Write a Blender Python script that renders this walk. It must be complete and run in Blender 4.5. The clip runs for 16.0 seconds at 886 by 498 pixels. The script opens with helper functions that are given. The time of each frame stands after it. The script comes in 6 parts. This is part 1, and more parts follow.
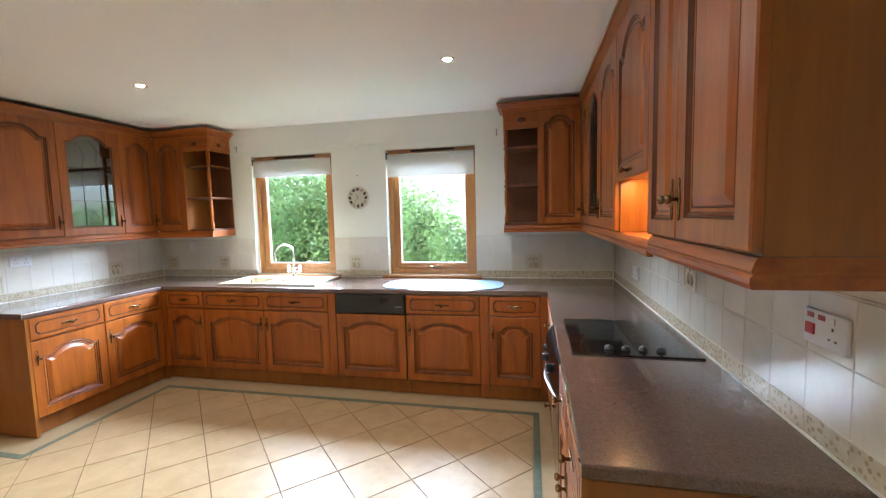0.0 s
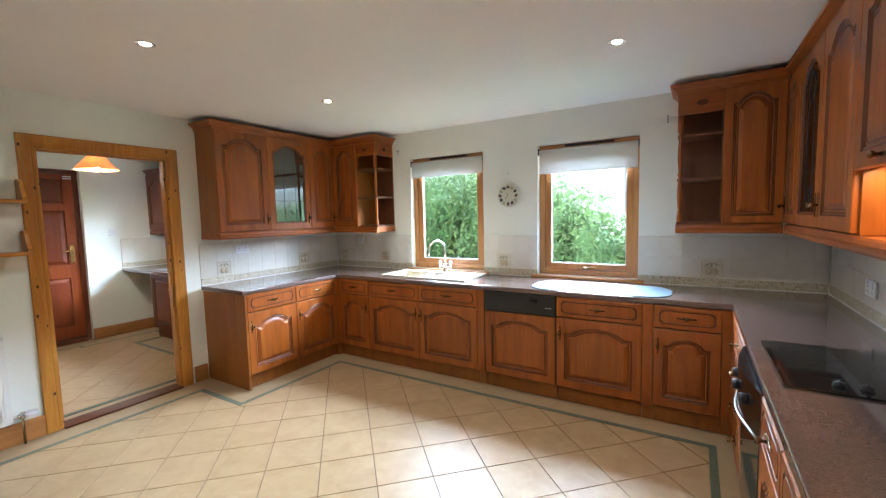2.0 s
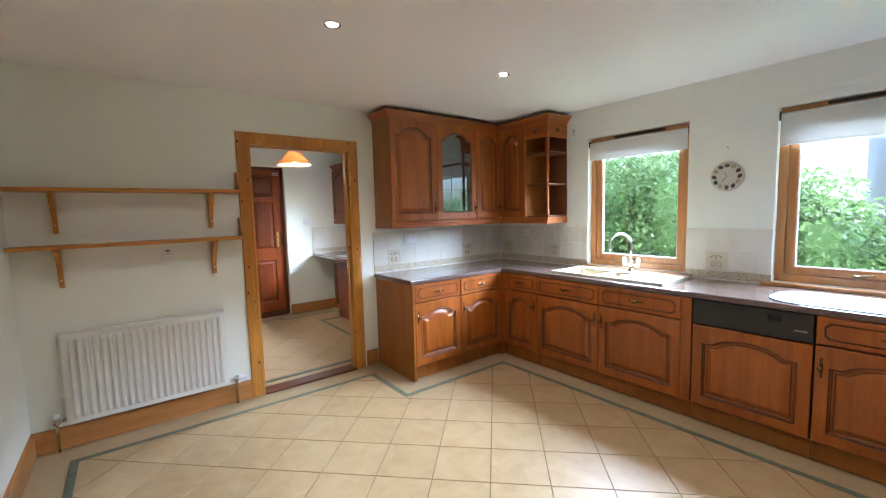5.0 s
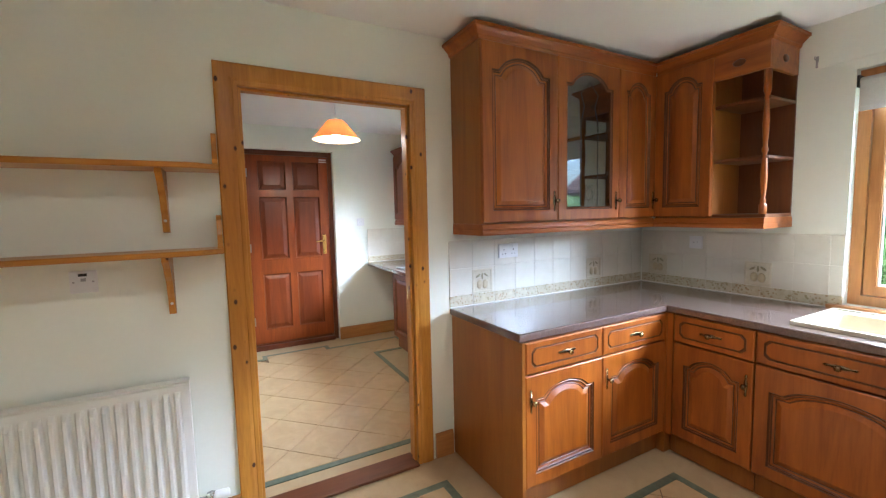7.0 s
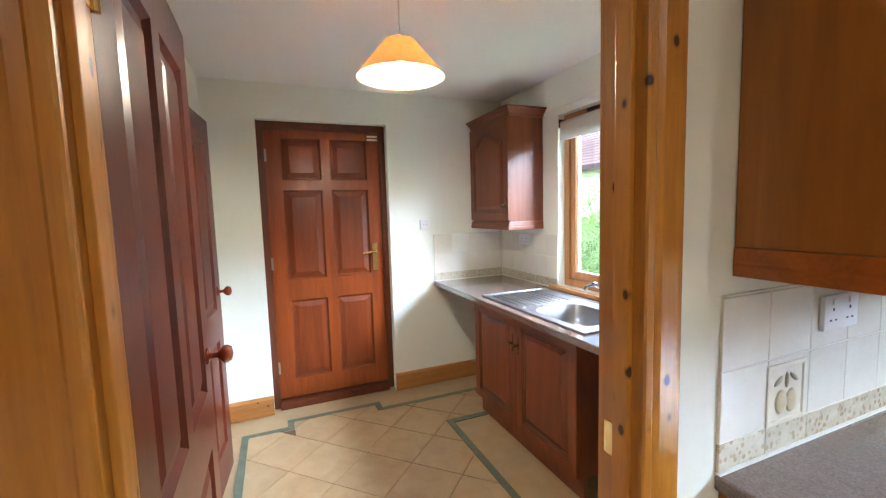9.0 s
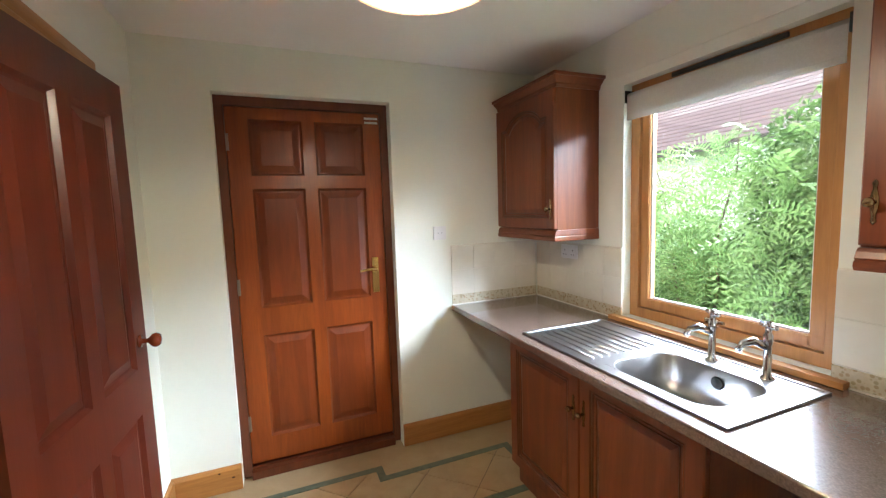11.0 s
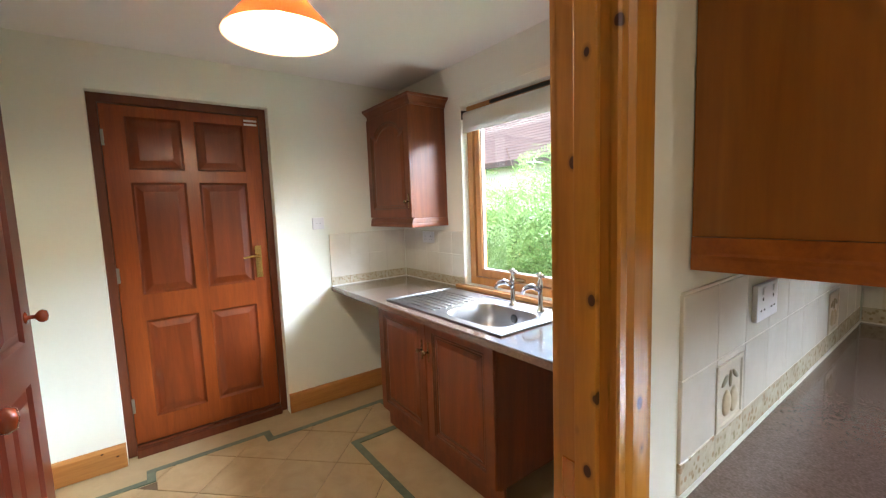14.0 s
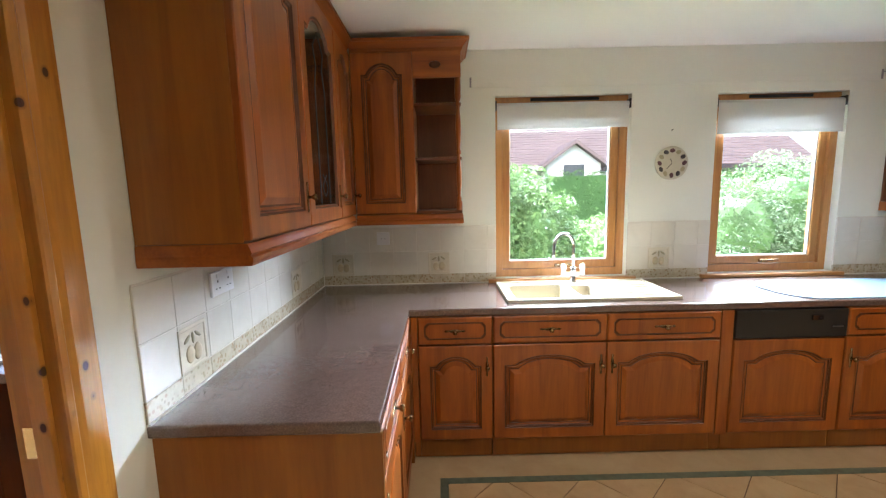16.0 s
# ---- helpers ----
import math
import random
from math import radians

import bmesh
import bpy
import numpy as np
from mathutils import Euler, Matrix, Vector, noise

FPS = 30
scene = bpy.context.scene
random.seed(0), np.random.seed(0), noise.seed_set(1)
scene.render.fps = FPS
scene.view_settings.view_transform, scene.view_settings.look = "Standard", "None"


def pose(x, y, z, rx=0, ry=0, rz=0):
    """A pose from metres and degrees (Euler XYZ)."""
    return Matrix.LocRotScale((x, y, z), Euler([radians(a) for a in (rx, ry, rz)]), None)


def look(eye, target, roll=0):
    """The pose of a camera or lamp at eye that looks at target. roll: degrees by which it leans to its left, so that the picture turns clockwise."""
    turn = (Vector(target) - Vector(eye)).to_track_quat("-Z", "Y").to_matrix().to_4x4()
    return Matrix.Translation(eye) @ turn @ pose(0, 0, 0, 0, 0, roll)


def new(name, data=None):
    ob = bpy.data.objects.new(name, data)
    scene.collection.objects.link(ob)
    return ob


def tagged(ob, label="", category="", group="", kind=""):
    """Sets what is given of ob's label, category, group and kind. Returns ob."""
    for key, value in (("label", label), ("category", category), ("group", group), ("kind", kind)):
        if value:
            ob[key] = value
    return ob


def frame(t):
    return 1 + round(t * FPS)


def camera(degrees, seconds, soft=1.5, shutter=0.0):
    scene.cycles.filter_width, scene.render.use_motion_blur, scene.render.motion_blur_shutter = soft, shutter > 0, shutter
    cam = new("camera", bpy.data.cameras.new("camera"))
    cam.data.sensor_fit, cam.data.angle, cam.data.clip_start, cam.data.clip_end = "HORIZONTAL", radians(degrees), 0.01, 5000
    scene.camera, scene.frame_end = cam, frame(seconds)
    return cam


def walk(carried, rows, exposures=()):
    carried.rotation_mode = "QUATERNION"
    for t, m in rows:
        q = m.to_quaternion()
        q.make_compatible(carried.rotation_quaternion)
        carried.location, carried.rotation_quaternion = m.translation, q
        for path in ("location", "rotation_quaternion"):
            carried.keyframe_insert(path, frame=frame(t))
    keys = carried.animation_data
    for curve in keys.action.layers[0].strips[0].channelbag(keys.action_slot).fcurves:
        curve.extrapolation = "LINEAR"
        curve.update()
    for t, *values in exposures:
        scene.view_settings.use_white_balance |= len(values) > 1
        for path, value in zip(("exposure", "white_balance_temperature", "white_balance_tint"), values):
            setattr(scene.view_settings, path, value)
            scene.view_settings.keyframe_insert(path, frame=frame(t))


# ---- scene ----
cam = camera(94.4, 16.0, soft=1.25)
EXPOSURES = [(0, 2.3, 5600, 10), (3.5, 2.05, 5250, 10), (7, 2.35, 5350, 10), (8.5, 2.42, 5450, 10), (9, 2.35, 5550, 10), (12.5, 1.85, 6150, 10), (13.5, 1.95, 6100, 10), (15, 2.35, 5950, 10), (16, 2.2, 5800, 10)]
PATH = [
    (0, (-0.544, 0.644, 1.483), (-0.967, 2.592, 1.312), -1.5),
    (0.5, (-0.579, 0.686, 1.486), (-1.12, 2.604, 1.319), -1.4),
    (1, (-0.6, 0.692, 1.485), (-1.298, 2.559, 1.321), -1.4),
    (1.5, (-0.626, 0.683, 1.481), (-1.497, 2.475, 1.32), -1.3),
    (2, (-0.646, 0.658, 1.487), (-1.69, 2.356, 1.322), -1.4),
    (2.5, (-0.664, 0.627, 1.489), (-1.859, 2.222, 1.322), -1.4),
    (3, (-0.668, 0.596, 1.492), (-1.988, 2.088, 1.323), -1.4),
    (3.5, (-0.661, 0.586, 1.492), (-2.082, 1.984, 1.322), -1.4),
    (4, (-0.658, 0.61, 1.479), (-2.151, 1.929, 1.307), -1.5),
    (4.2, (-0.685, 0.625, 1.474), (-2.196, 1.924, 1.298), -1.4),
    (6.3, (-1.945, 1.344, 1.424), (-3.649, 2.377, 1.254), -1.5),
    (6.5, (-2.071, 1.394, 1.425), (-3.795, 2.394, 1.253), -1.3),
    (7, (-2.487, 1.546, 1.432), (-4.24, 2.494, 1.262), -1.3),
    (7.5, (-2.882, 1.633, 1.437), (-4.664, 2.524, 1.264), -1.3),
    (8, (-3.266, 1.694, 1.454), (-5.068, 2.542, 1.271), -1.7),
    (8.5, (-3.641, 1.801, 1.473), (-5.466, 2.599, 1.289), -1.6),
    (9, (-3.993, 1.846, 1.468), (-5.836, 2.6, 1.284), -1.7),
    (9.2, (-4.106, 1.868, 1.473), (-5.956, 2.604, 1.282), -1.6),
    (11.3, (-4.77, 2.066, 1.511), (-6.613, 2.819, 1.318), -2.1),
    (11.5, (-4.761, 2.092, 1.509), (-6.596, 2.867, 1.32), -2.0),
    (12, (-4.74, 2.134, 1.509), (-6.541, 2.981, 1.317), -2.0),
    (12.5, (-4.71, 2.137, 1.506), (-6.472, 3.061, 1.308), -2.0),
    (13, (-4.624, 2.116, 1.476), (-6.351, 3.106, 1.284), -2.0),
    (13.5, (-4.434, 2.047, 1.461), (-6.116, 3.111, 1.264), -2.0),
    (14, (-4.226, 1.927, 1.444), (-5.823, 3.114, 1.242), -2.1),
    (14.5, (-3.969, 1.824, 1.467), (-5.381, 3.223, 1.245), -1.9),
    (15, (-3.78, 1.772, 1.473), (-4.839, 3.452, 1.238), -1.8),
    (15.5, (-3.75, 1.705, 1.487), (-4.295, 3.613, 1.231), -1.6),
    (16, (-3.737, 1.648, 1.495), (-3.73, 3.63, 1.226), -1.3),
]
walk(cam, [(t, look(eye, target, roll)) for t, eye, target, roll in PATH], EXPOSURES)
SKY, SUN, DAY, SPOTS, HOOD = 0.15, 1.0, 8000.0, 7.0, 1.1

# ---- world and light ----
world = bpy.data.worlds.new("sky")
scene.world = world
world.use_nodes = True
wn = world.node_tree
bg = wn.nodes["Background"]
sky = wn.nodes.new("ShaderNodeTexSky")
sky.sky_type = "NISHITA"
sky.sun_disc = False
sky.sun_elevation, sky.sun_rotation = radians(48), radians(200)
sky.air_density, sky.dust_density = 1.0, 3.0
wn.links.new(sky.outputs["Color"], bg.inputs["Color"])
bg.inputs["Strength"].default_value = SKY


def lamp(name, kind, m, power, colour, label, **settings):
    data = bpy.data.lights.new(name, kind)
    data.energy, data.color = power, colour
    for key, value in settings.items():
        setattr_light(data, key, value)
    ob = new(name, data)
    ob.matrix_world = m
    return ob


def setattr_light(data, key, value):
    if key == "size":
        data.shape, data.size, data.size_y = "RECTANGLE", value[0], value[1]
    elif key == "radius":
        data.shadow_soft_size = value
    elif key == "angle":
        data.angle = value
    elif key == "spread":
        data.spread = value
    elif key == "cone":
        data.spot_size, data.spot_blend = value


lamp("sun", "SUN", look((0, 0, 0), (0.25, 0.55, -0.85)), SUN, (1.0, 0.96, 0.9), "", angle=radians(12))
# unseen area lamp added above the garden, standing in for northern sky light
lamp("window_daylight", "AREA", look((1.5, 11.6, 6.9), (1.5, 4.4, 1.8)), DAY, (0.84, 0.93, 1.0), "", size=(26.0, 5.0), spread=radians(170))

# ---- materials ----


def material(name):
    mat = bpy.data.materials.new(name)
    mat.use_nodes = True
    nt = mat.node_tree
    return mat, nt, nt.nodes["Principled BSDF"]


def node(nt, kind, **inputs):
    n = nt.nodes.new(kind)
    for key, value in inputs.items():
        n.inputs[key.replace("_", " ")].default_value = value
    return n


def coords(nt, scale, loose=True):
    """Object coordinates, shifted by chance from object to object."""
    tc = nt.nodes.new("ShaderNodeTexCoord")
    mp = nt.nodes.new("ShaderNodeMapping")
    mp.inputs["Scale"].default_value = scale
    nt.links.new(tc.outputs["Object"], mp.inputs["Vector"])
    if loose:
        info = nt.nodes.new("ShaderNodeObjectInfo")
        mul = nt.nodes.new("ShaderNodeMath")
        mul.operation = "MULTIPLY"
        mul.inputs[1].default_value = 37.0
        nt.links.new(info.outputs["Random"], mul.inputs[0])
        nt.links.new(mul.outputs[0], mp.inputs["Location"])
    return mp.outputs["Vector"]


def ramp(nt, fac, stops):
    r = nt.nodes.new("ShaderNodeValToRGB")
    els = r.color_ramp.elements
    while len(els) < len(stops):
        els.new(0.5)
    for el, (p, c) in zip(els, stops):
        el.position, el.color = p, (*c, 1.0)
    nt.links.new(fac, r.inputs["Fac"])
    return r.outputs["Color"]


def mix(nt, fac, a, b, mode="MIX"):
    m = nt.nodes.new("ShaderNodeMix")
    m.data_type, m.blend_type = "RGBA", mode
    if isinstance(fac, float):
        m.inputs[0].default_value = fac
    else:
        nt.links.new(fac, m.inputs[0])
    for sock, v in ((m.inputs[6], a), (m.inputs[7], b)):
        if isinstance(v, tuple):
            sock.default_value = (*v, 1.0)
        else:
            nt.links.new(v, sock)
    return m.outputs[2]


def bump(nt, bsdf, height, strength, distance=0.01):
    b = nt.nodes.new("ShaderNodeBump")
    b.inputs["Strength"].default_value, b.inputs["Distance"].default_value = strength, distance
    nt.links.new(height, b.inputs["Height"])
    nt.links.new(b.outputs["Normal"], bsdf.inputs["Normal"])


def noise_tex(nt, vec, scale, detail=4.0, rough=0.55, distort=0.0):
    n = nt.nodes.new("ShaderNodeTexNoise")
    n.inputs["Scale"].default_value, n.inputs["Detail"].default_value = scale, detail
    n.inputs["Roughness"].default_value, n.inputs["Distortion"].default_value = rough, distort
    nt.links.new(vec, n.inputs["Vector"])
    return n.outputs["Fac"]


def wood(name, dark, light, along="z", roughness=0.38, knots=0.0, coat=0.2, fine=0.4):
    mat, nt, bsdf = material(name)
    long = {"x": (1.0, 11, 11), "y": (11, 1.0, 11), "z": (11, 11, 1.0)}[along]
    vec = coords(nt, long)
    broad = noise_tex(nt, vec, 1.1, 5, 0.6, 0.8)
    col = ramp(nt, broad, [(0.3, dark), (0.72, light)])
    thin = noise_tex(nt, coords(nt, tuple(4 * v for v in long)), 2.2, 3, 0.6)
    dim = ramp(nt, thin, [(0.35, (0.72, 0.68, 0.64)), (0.6, (1, 1, 1))])
    col = mix(nt, fine, col, dim, "MULTIPLY")
    if knots:
        v = nt.nodes.new("ShaderNodeTexVoronoi")
        v.inputs["Scale"].default_value = 1.0
        flat = {"x": (13, 20, 20), "y": (20, 13, 20), "z": (20, 20, 13)}[along]
        nt.links.new(coords(nt, flat), v.inputs["Vector"])
        spot = ramp(nt, v.outputs["Distance"], [(knots * 0.72, (1, 1, 1)), (knots * 0.8, (0.45, 0.45, 0.45)), (knots * 1.2, (0, 0, 0))])
        some = ramp(nt, v.outputs["Color"], [(0.5, (0, 0, 0)), (0.56, (1, 1, 1))])
        spot = mix(nt, 1.0, spot, some, "MULTIPLY")
        col = mix(nt, spot, col, (0.06, 0.013, 0.002))
    nt.links.new(col, bsdf.inputs["Base Color"])
    bsdf.inputs["Roughness"].default_value = roughness
    bsdf.inputs["Coat Weight"].default_value, bsdf.inputs["Coat Roughness"].default_value = coat, 0.27
    bump(nt, bsdf, thin, 0.06, 0.004)
    return mat


def plain(name, colour, roughness=0.5, metal=0.0, speck=0.06, scale=40.0, relief=0.0, coat=0.0):
    mat, nt, bsdf = material(name)
    vec = coords(nt, (1, 1, 1))
    n = noise_tex(nt, vec, scale, 3)
    big = noise_tex(nt, vec, scale * 0.07, 3)
    a = tuple(c * (1 - speck) for c in colour)
    b = tuple(min(1.0, c * (1 + speck)) for c in colour)
    col = mix(nt, 0.5, ramp(nt, n, [(0.3, a), (0.7, b)]), ramp(nt, big, [(0.3, a), (0.7, b)]))
    nt.links.new(col, bsdf.inputs["Base Color"])
    bsdf.inputs["Roughness"].default_value, bsdf.inputs["Metallic"].default_value = roughness, metal
    bsdf.inputs["Coat Weight"].default_value = coat
    if relief:
        bump(nt, bsdf, n, relief, 0.003)
    return mat


def tile_mat(name, a, b, stain, roughness, relief=0.05):
    """Glazed tile: cloudy mottling, a shade of its own for each piece."""
    mat, nt, bsdf = material(name)
    vec = coords(nt, (1, 1, 1))
    cloud = noise_tex(nt, vec, 7.0, 6, 0.62, 0.6)
    col = ramp(nt, cloud, [(0.3, a), (0.68, b)])
    info = nt.nodes.new("ShaderNodeObjectInfo")
    shade = ramp(nt, info.outputs["Random"], [(0.0, (0.965, 0.96, 0.95)), (1.0, (1, 1, 1))])
    col = mix(nt, 1.0, col, shade, "MULTIPLY")
    fleck = ramp(nt, noise_tex(nt, vec, 26.0, 2), [(0.66, (0, 0, 0)), (0.76, (1, 1, 1))])
    faint = nt.nodes.new("ShaderNodeMath")
    faint.operation = "MULTIPLY"
    faint.inputs[1].default_value = 0.25
    nt.links.new(fleck, faint.inputs[0])
    col = mix(nt, faint.outputs[0], col, stain)
    nt.links.new(col, bsdf.inputs["Base Color"])
    rr = nt.nodes.new("ShaderNodeMapRange")
    rr.inputs["To Min"].default_value, rr.inputs["To Max"].default_value = roughness * 0.8, roughness * 1.3
    nt.links.new(cloud, rr.inputs["Value"])
    nt.links.new(rr.outputs[0], bsdf.inputs["Roughness"])
    bump(nt, bsdf, cloud, relief, 0.004)
    return mat


def worktop_mat():
    mat, nt, bsdf = material("speckled_laminate")
    vec = coords(nt, (1, 1, 1), False)
    fine = noise_tex(nt, vec, 190.0, 2)
    mid = noise_tex(nt, vec, 55.0, 3)
    col = ramp(nt, fine, [(0.3, (0.1, 0.063, 0.051)), (0.5, (0.155, 0.102, 0.086)), (0.7, (0.225, 0.156, 0.132))])
    col = mix(nt, 0.45, col, ramp(nt, mid, [(0.35, (0.125, 0.081, 0.067)), (0.65, (0.18, 0.121, 0.102))]))
    nt.links.new(col, bsdf.inputs["Base Color"])
    wear = noise_tex(nt, vec, 5.0, 4)
    rr = nt.nodes.new("ShaderNodeMapRange")
    rr.inputs["To Min"].default_value, rr.inputs["To Max"].default_value = 0.22, 0.26
    nt.links.new(wear, rr.inputs["Value"])
    nt.links.new(rr.outputs[0], bsdf.inputs["Roughness"])
    bsdf.inputs["Coat Weight"].default_value, bsdf.inputs["Coat Roughness"].default_value = 0.9, 0.06
    bsdf.inputs["Specular IOR Level"].default_value = 0.45
    return mat


def glass_mat(name, tint=(1, 1, 1), rough=0.0, mirror=0.04):
    mat, nt, bsdf = material(name)
    out = nt.nodes["Material Output"]
    clear = nt.nodes.new("ShaderNodeBsdfTransparent")
    clear.inputs["Color"].default_value = (*tint, 1)
    gloss = nt.nodes.new("ShaderNodeBsdfGlossy")
    gloss.inputs["Roughness"].default_value = rough
    edge = nt.nodes.new("ShaderNodeLayerWeight")
    steep = nt.nodes.new("ShaderNodeMath")
    steep.operation = "POWER"
    steep.inputs[1].default_value = 4.0
    nt.links.new(edge.outputs["Facing"], steep.inputs[0])
    fres = nt.nodes.new("ShaderNodeMapRange")
    fres.inputs["To Min"].default_value, fres.inputs["To Max"].default_value = mirror, 0.7
    nt.links.new(steep.outputs[0], fres.inputs["Value"])
    ms = nt.nodes.new("ShaderNodeMixShader")
    nt.links.new(fres.outputs[0], ms.inputs[0])
    nt.links.new(clear.outputs[0], ms.inputs[1])
    nt.links.new(gloss.outputs[0], ms.inputs[2])
    nt.links.new(ms.outputs[0], out.inputs["Surface"])
    return mat


def thin_cloth(name, colour, through_share):
    """Woven cloth that lets some light through."""
    mat, nt, bsdf = material(name)
    weave = noise_tex(nt, coords(nt, (1, 1, 1)), 160.0, 2)
    col = ramp(nt, weave, [(0.3, tuple(c * 0.93 for c in colour)), (0.7, colour)])
    soft = nt.nodes.new("ShaderNodeBsdfTranslucent")
    ms = nt.nodes.new("ShaderNodeMixShader")
    ms.inputs[0].default_value = through_share
    nt.links.new(col, bsdf.inputs["Base Color"])
    nt.links.new(col, soft.inputs["Color"])
    bsdf.inputs["Roughness"].default_value = 0.85
    nt.links.new(bsdf.outputs[0], ms.inputs[1])
    nt.links.new(soft.outputs[0], ms.inputs[2])
    nt.links.new(ms.outputs[0], nt.nodes["Material Output"].inputs["Surface"])
    return mat


def glow(name, colour, strength):
    mat, nt, bsdf = material(name)
    bsdf.inputs["Base Color"].default_value = (*colour, 1)
    bsdf.inputs["Emission Color"].default_value = (*colour, 1)
    bsdf.inputs["Emission Strength"].default_value = strength
    return mat


def border_mat():
    """Cream border tile with a band of leaves and small fruit."""
    mat, nt, bsdf = material("border_tile_glaze")
    vec = coords(nt, (1, 1, 1))
    v = nt.nodes.new("ShaderNodeTexVoronoi")
    v.inputs["Scale"].default_value = 58.0
    nt.links.new(vec, v.inputs["Vector"])
    blot = ramp(nt, v.outputs["Distance"], [(0.28, (1, 1, 1)), (0.42, (0, 0, 0))])
    hue = ramp(nt, v.outputs["Color"], [(0.2, (0.36, 0.28, 0.17)), (0.5, (0.38, 0.34, 0.22)), (0.8, (0.44, 0.31, 0.2))])
    base = ramp(nt, noise_tex(nt, vec, 30.0), [(0.3, (0.5, 0.44, 0.32)), (0.7, (0.62, 0.57, 0.44))])
    nt.links.new(mix(nt, blot, base, hue), bsdf.inputs["Base Color"])
    bsdf.inputs["Roughness"].default_value = 0.25
    bump(nt, bsdf, v.outputs["Distance"], 0.25, 0.003)
    return mat


def leaf_mat(name, dark, light, gloss=0.45):
    mat, nt, bsdf = material(name)
    geo = nt.nodes.new("ShaderNodeNewGeometry")
    n = noise_tex(nt, coords(nt, (1, 1, 1), False), 1.6, 3)
    col = mix(nt, 0.5, ramp(nt, geo.outputs["Random Per Island"], [(0.0, dark), (1.0, light)]), ramp(nt, n, [(0.3, dark), (0.7, light)]))
    nt.links.new(col, bsdf.inputs["Base Color"])
    bsdf.inputs["Roughness"].default_value = gloss
    bsdf.inputs["Specular IOR Level"].default_value = 0.2
    soft = nt.nodes.new("ShaderNodeBsdfTranslucent")
    nt.links.new(mix(nt, 1.0, col, (1.0, 1.0, 0.9), "MULTIPLY"), soft.inputs["Color"])
    ms = nt.nodes.new("ShaderNodeMixShader")
    ms.inputs[0].default_value = 0.3
    nt.links.new(bsdf.outputs[0], ms.inputs[1])
    nt.links.new(soft.outputs[0], ms.inputs[2])
    nt.links.new(ms.outputs[0], nt.nodes["Material Output"].inputs["Surface"])
    return mat


OAK_D, OAK_L = (0.24, 0.056, 0.004), (0.44, 0.125, 0.009)
M_OAK = wood("honey_oak", OAK_D, OAK_L, "z")
M_OAKX = wood("honey_oak_along", OAK_D, OAK_L, "x")
M_SIDE = wood("oak_veneer_side", (0.25, 0.08, 0.007), (0.36, 0.126, 0.011), "z", 0.38, fine=0.25)
M_GLAZE = wood("groove_glaze", (0.09, 0.023, 0.004), (0.145, 0.04, 0.007), "z", 0.45, coat=0.0)
# darkened oak: shade inside open shelves and under cabinets, put into the colour
M_OAK_SHADED = wood("oak_shaded_inside", (0.12, 0.035, 0.009), (0.18, 0.058, 0.015), "z", 0.45)
M_UT = wood("utility_oak", (0.14, 0.028, 0.006), (0.24, 0.056, 0.011), "z")
M_UTX = wood("utility_oak_along", (0.14, 0.028, 0.006), (0.24, 0.056, 0.011), "x")
M_PINE = wood("knotty_pine", (0.42, 0.16, 0.014), (0.64, 0.29, 0.036), "z", 0.33, knots=0.18)
M_PINEX = wood("knotty_pine_across", (0.4, 0.15, 0.015), (0.6, 0.265, 0.034), "y", 0.33, knots=0.17)
M_PINEW = wood("pine_window", (0.45, 0.2, 0.06), (0.6, 0.3, 0.1), "z", 0.35)
M_PINEWX = wood("pine_window_across", (0.45, 0.2, 0.06), (0.6, 0.3, 0.1), "x", 0.35)
M_MAHOG = wood("stained_hardwood", (0.2, 0.036, 0.006), (0.33, 0.073, 0.01), "z", 0.32)
# darker panel stain, with the recess shading partly put into its colour
M_MAHOGP = wood("stained_panel_shaded", (0.145, 0.025, 0.005), (0.235, 0.047, 0.008), "z", 0.34)
M_MAHOGX = wood("stained_hardwood_across", (0.1, 0.028, 0.009), (0.17, 0.05, 0.015), "y", 0.34)
M_FRAMED = wood("dark_door_frame", (0.1, 0.024, 0.008), (0.16, 0.038, 0.011), "z", 0.4)
M_DARK = wood("dark_red_gloss", (0.085, 0.013, 0.006), (0.13, 0.021, 0.009), "z", 0.32, coat=0.3, fine=0.1)
M_WALL = plain("cream_wall_paint", (0.84, 0.86, 0.785), 0.85, 0, 0.015, 60.0, 0.05)
M_CEIL = plain("ceiling_paint", (0.9, 0.885, 0.87), 0.9, 0, 0.012, 50.0, 0.04)
M_WTILE = tile_mat("cream_wall_tile", (0.72, 0.69, 0.61), (0.78, 0.755, 0.68), (0.66, 0.6, 0.5), 0.22)
M_GROUT = plain("wall_grout", (0.74, 0.715, 0.64), 0.9)
M_BORDER = border_mat()
M_PLAQUE = plain("plaque_tile", (0.64, 0.59, 0.47), 0.3, 0, 0.08, 60.0)
M_FRUIT = plain("fruit_relief", (0.56, 0.48, 0.32), 0.35, 0, 0.15, 60.0)
M_LEAFR = plain("leaf_relief", (0.38, 0.35, 0.23), 0.35, 0, 0.15, 60.0)
M_FTILE = tile_mat("cream_floor_tile", (0.43, 0.295, 0.15), (0.53, 0.38, 0.21), (0.33, 0.2, 0.09), 0.38)
M_FBORDER = tile_mat("floor_border_tile", (0.43, 0.31, 0.17), (0.5, 0.375, 0.215), (0.35, 0.24, 0.12), 0.34)
M_FGROUT = plain("floor_grout", (0.16, 0.105, 0.06), 0.9, 0, 0.1)
M_GREEN = plain("green_border_tile", (0.125, 0.155, 0.11), 0.35, 0, 0.35, 30.0)
M_TOP = worktop_mat()
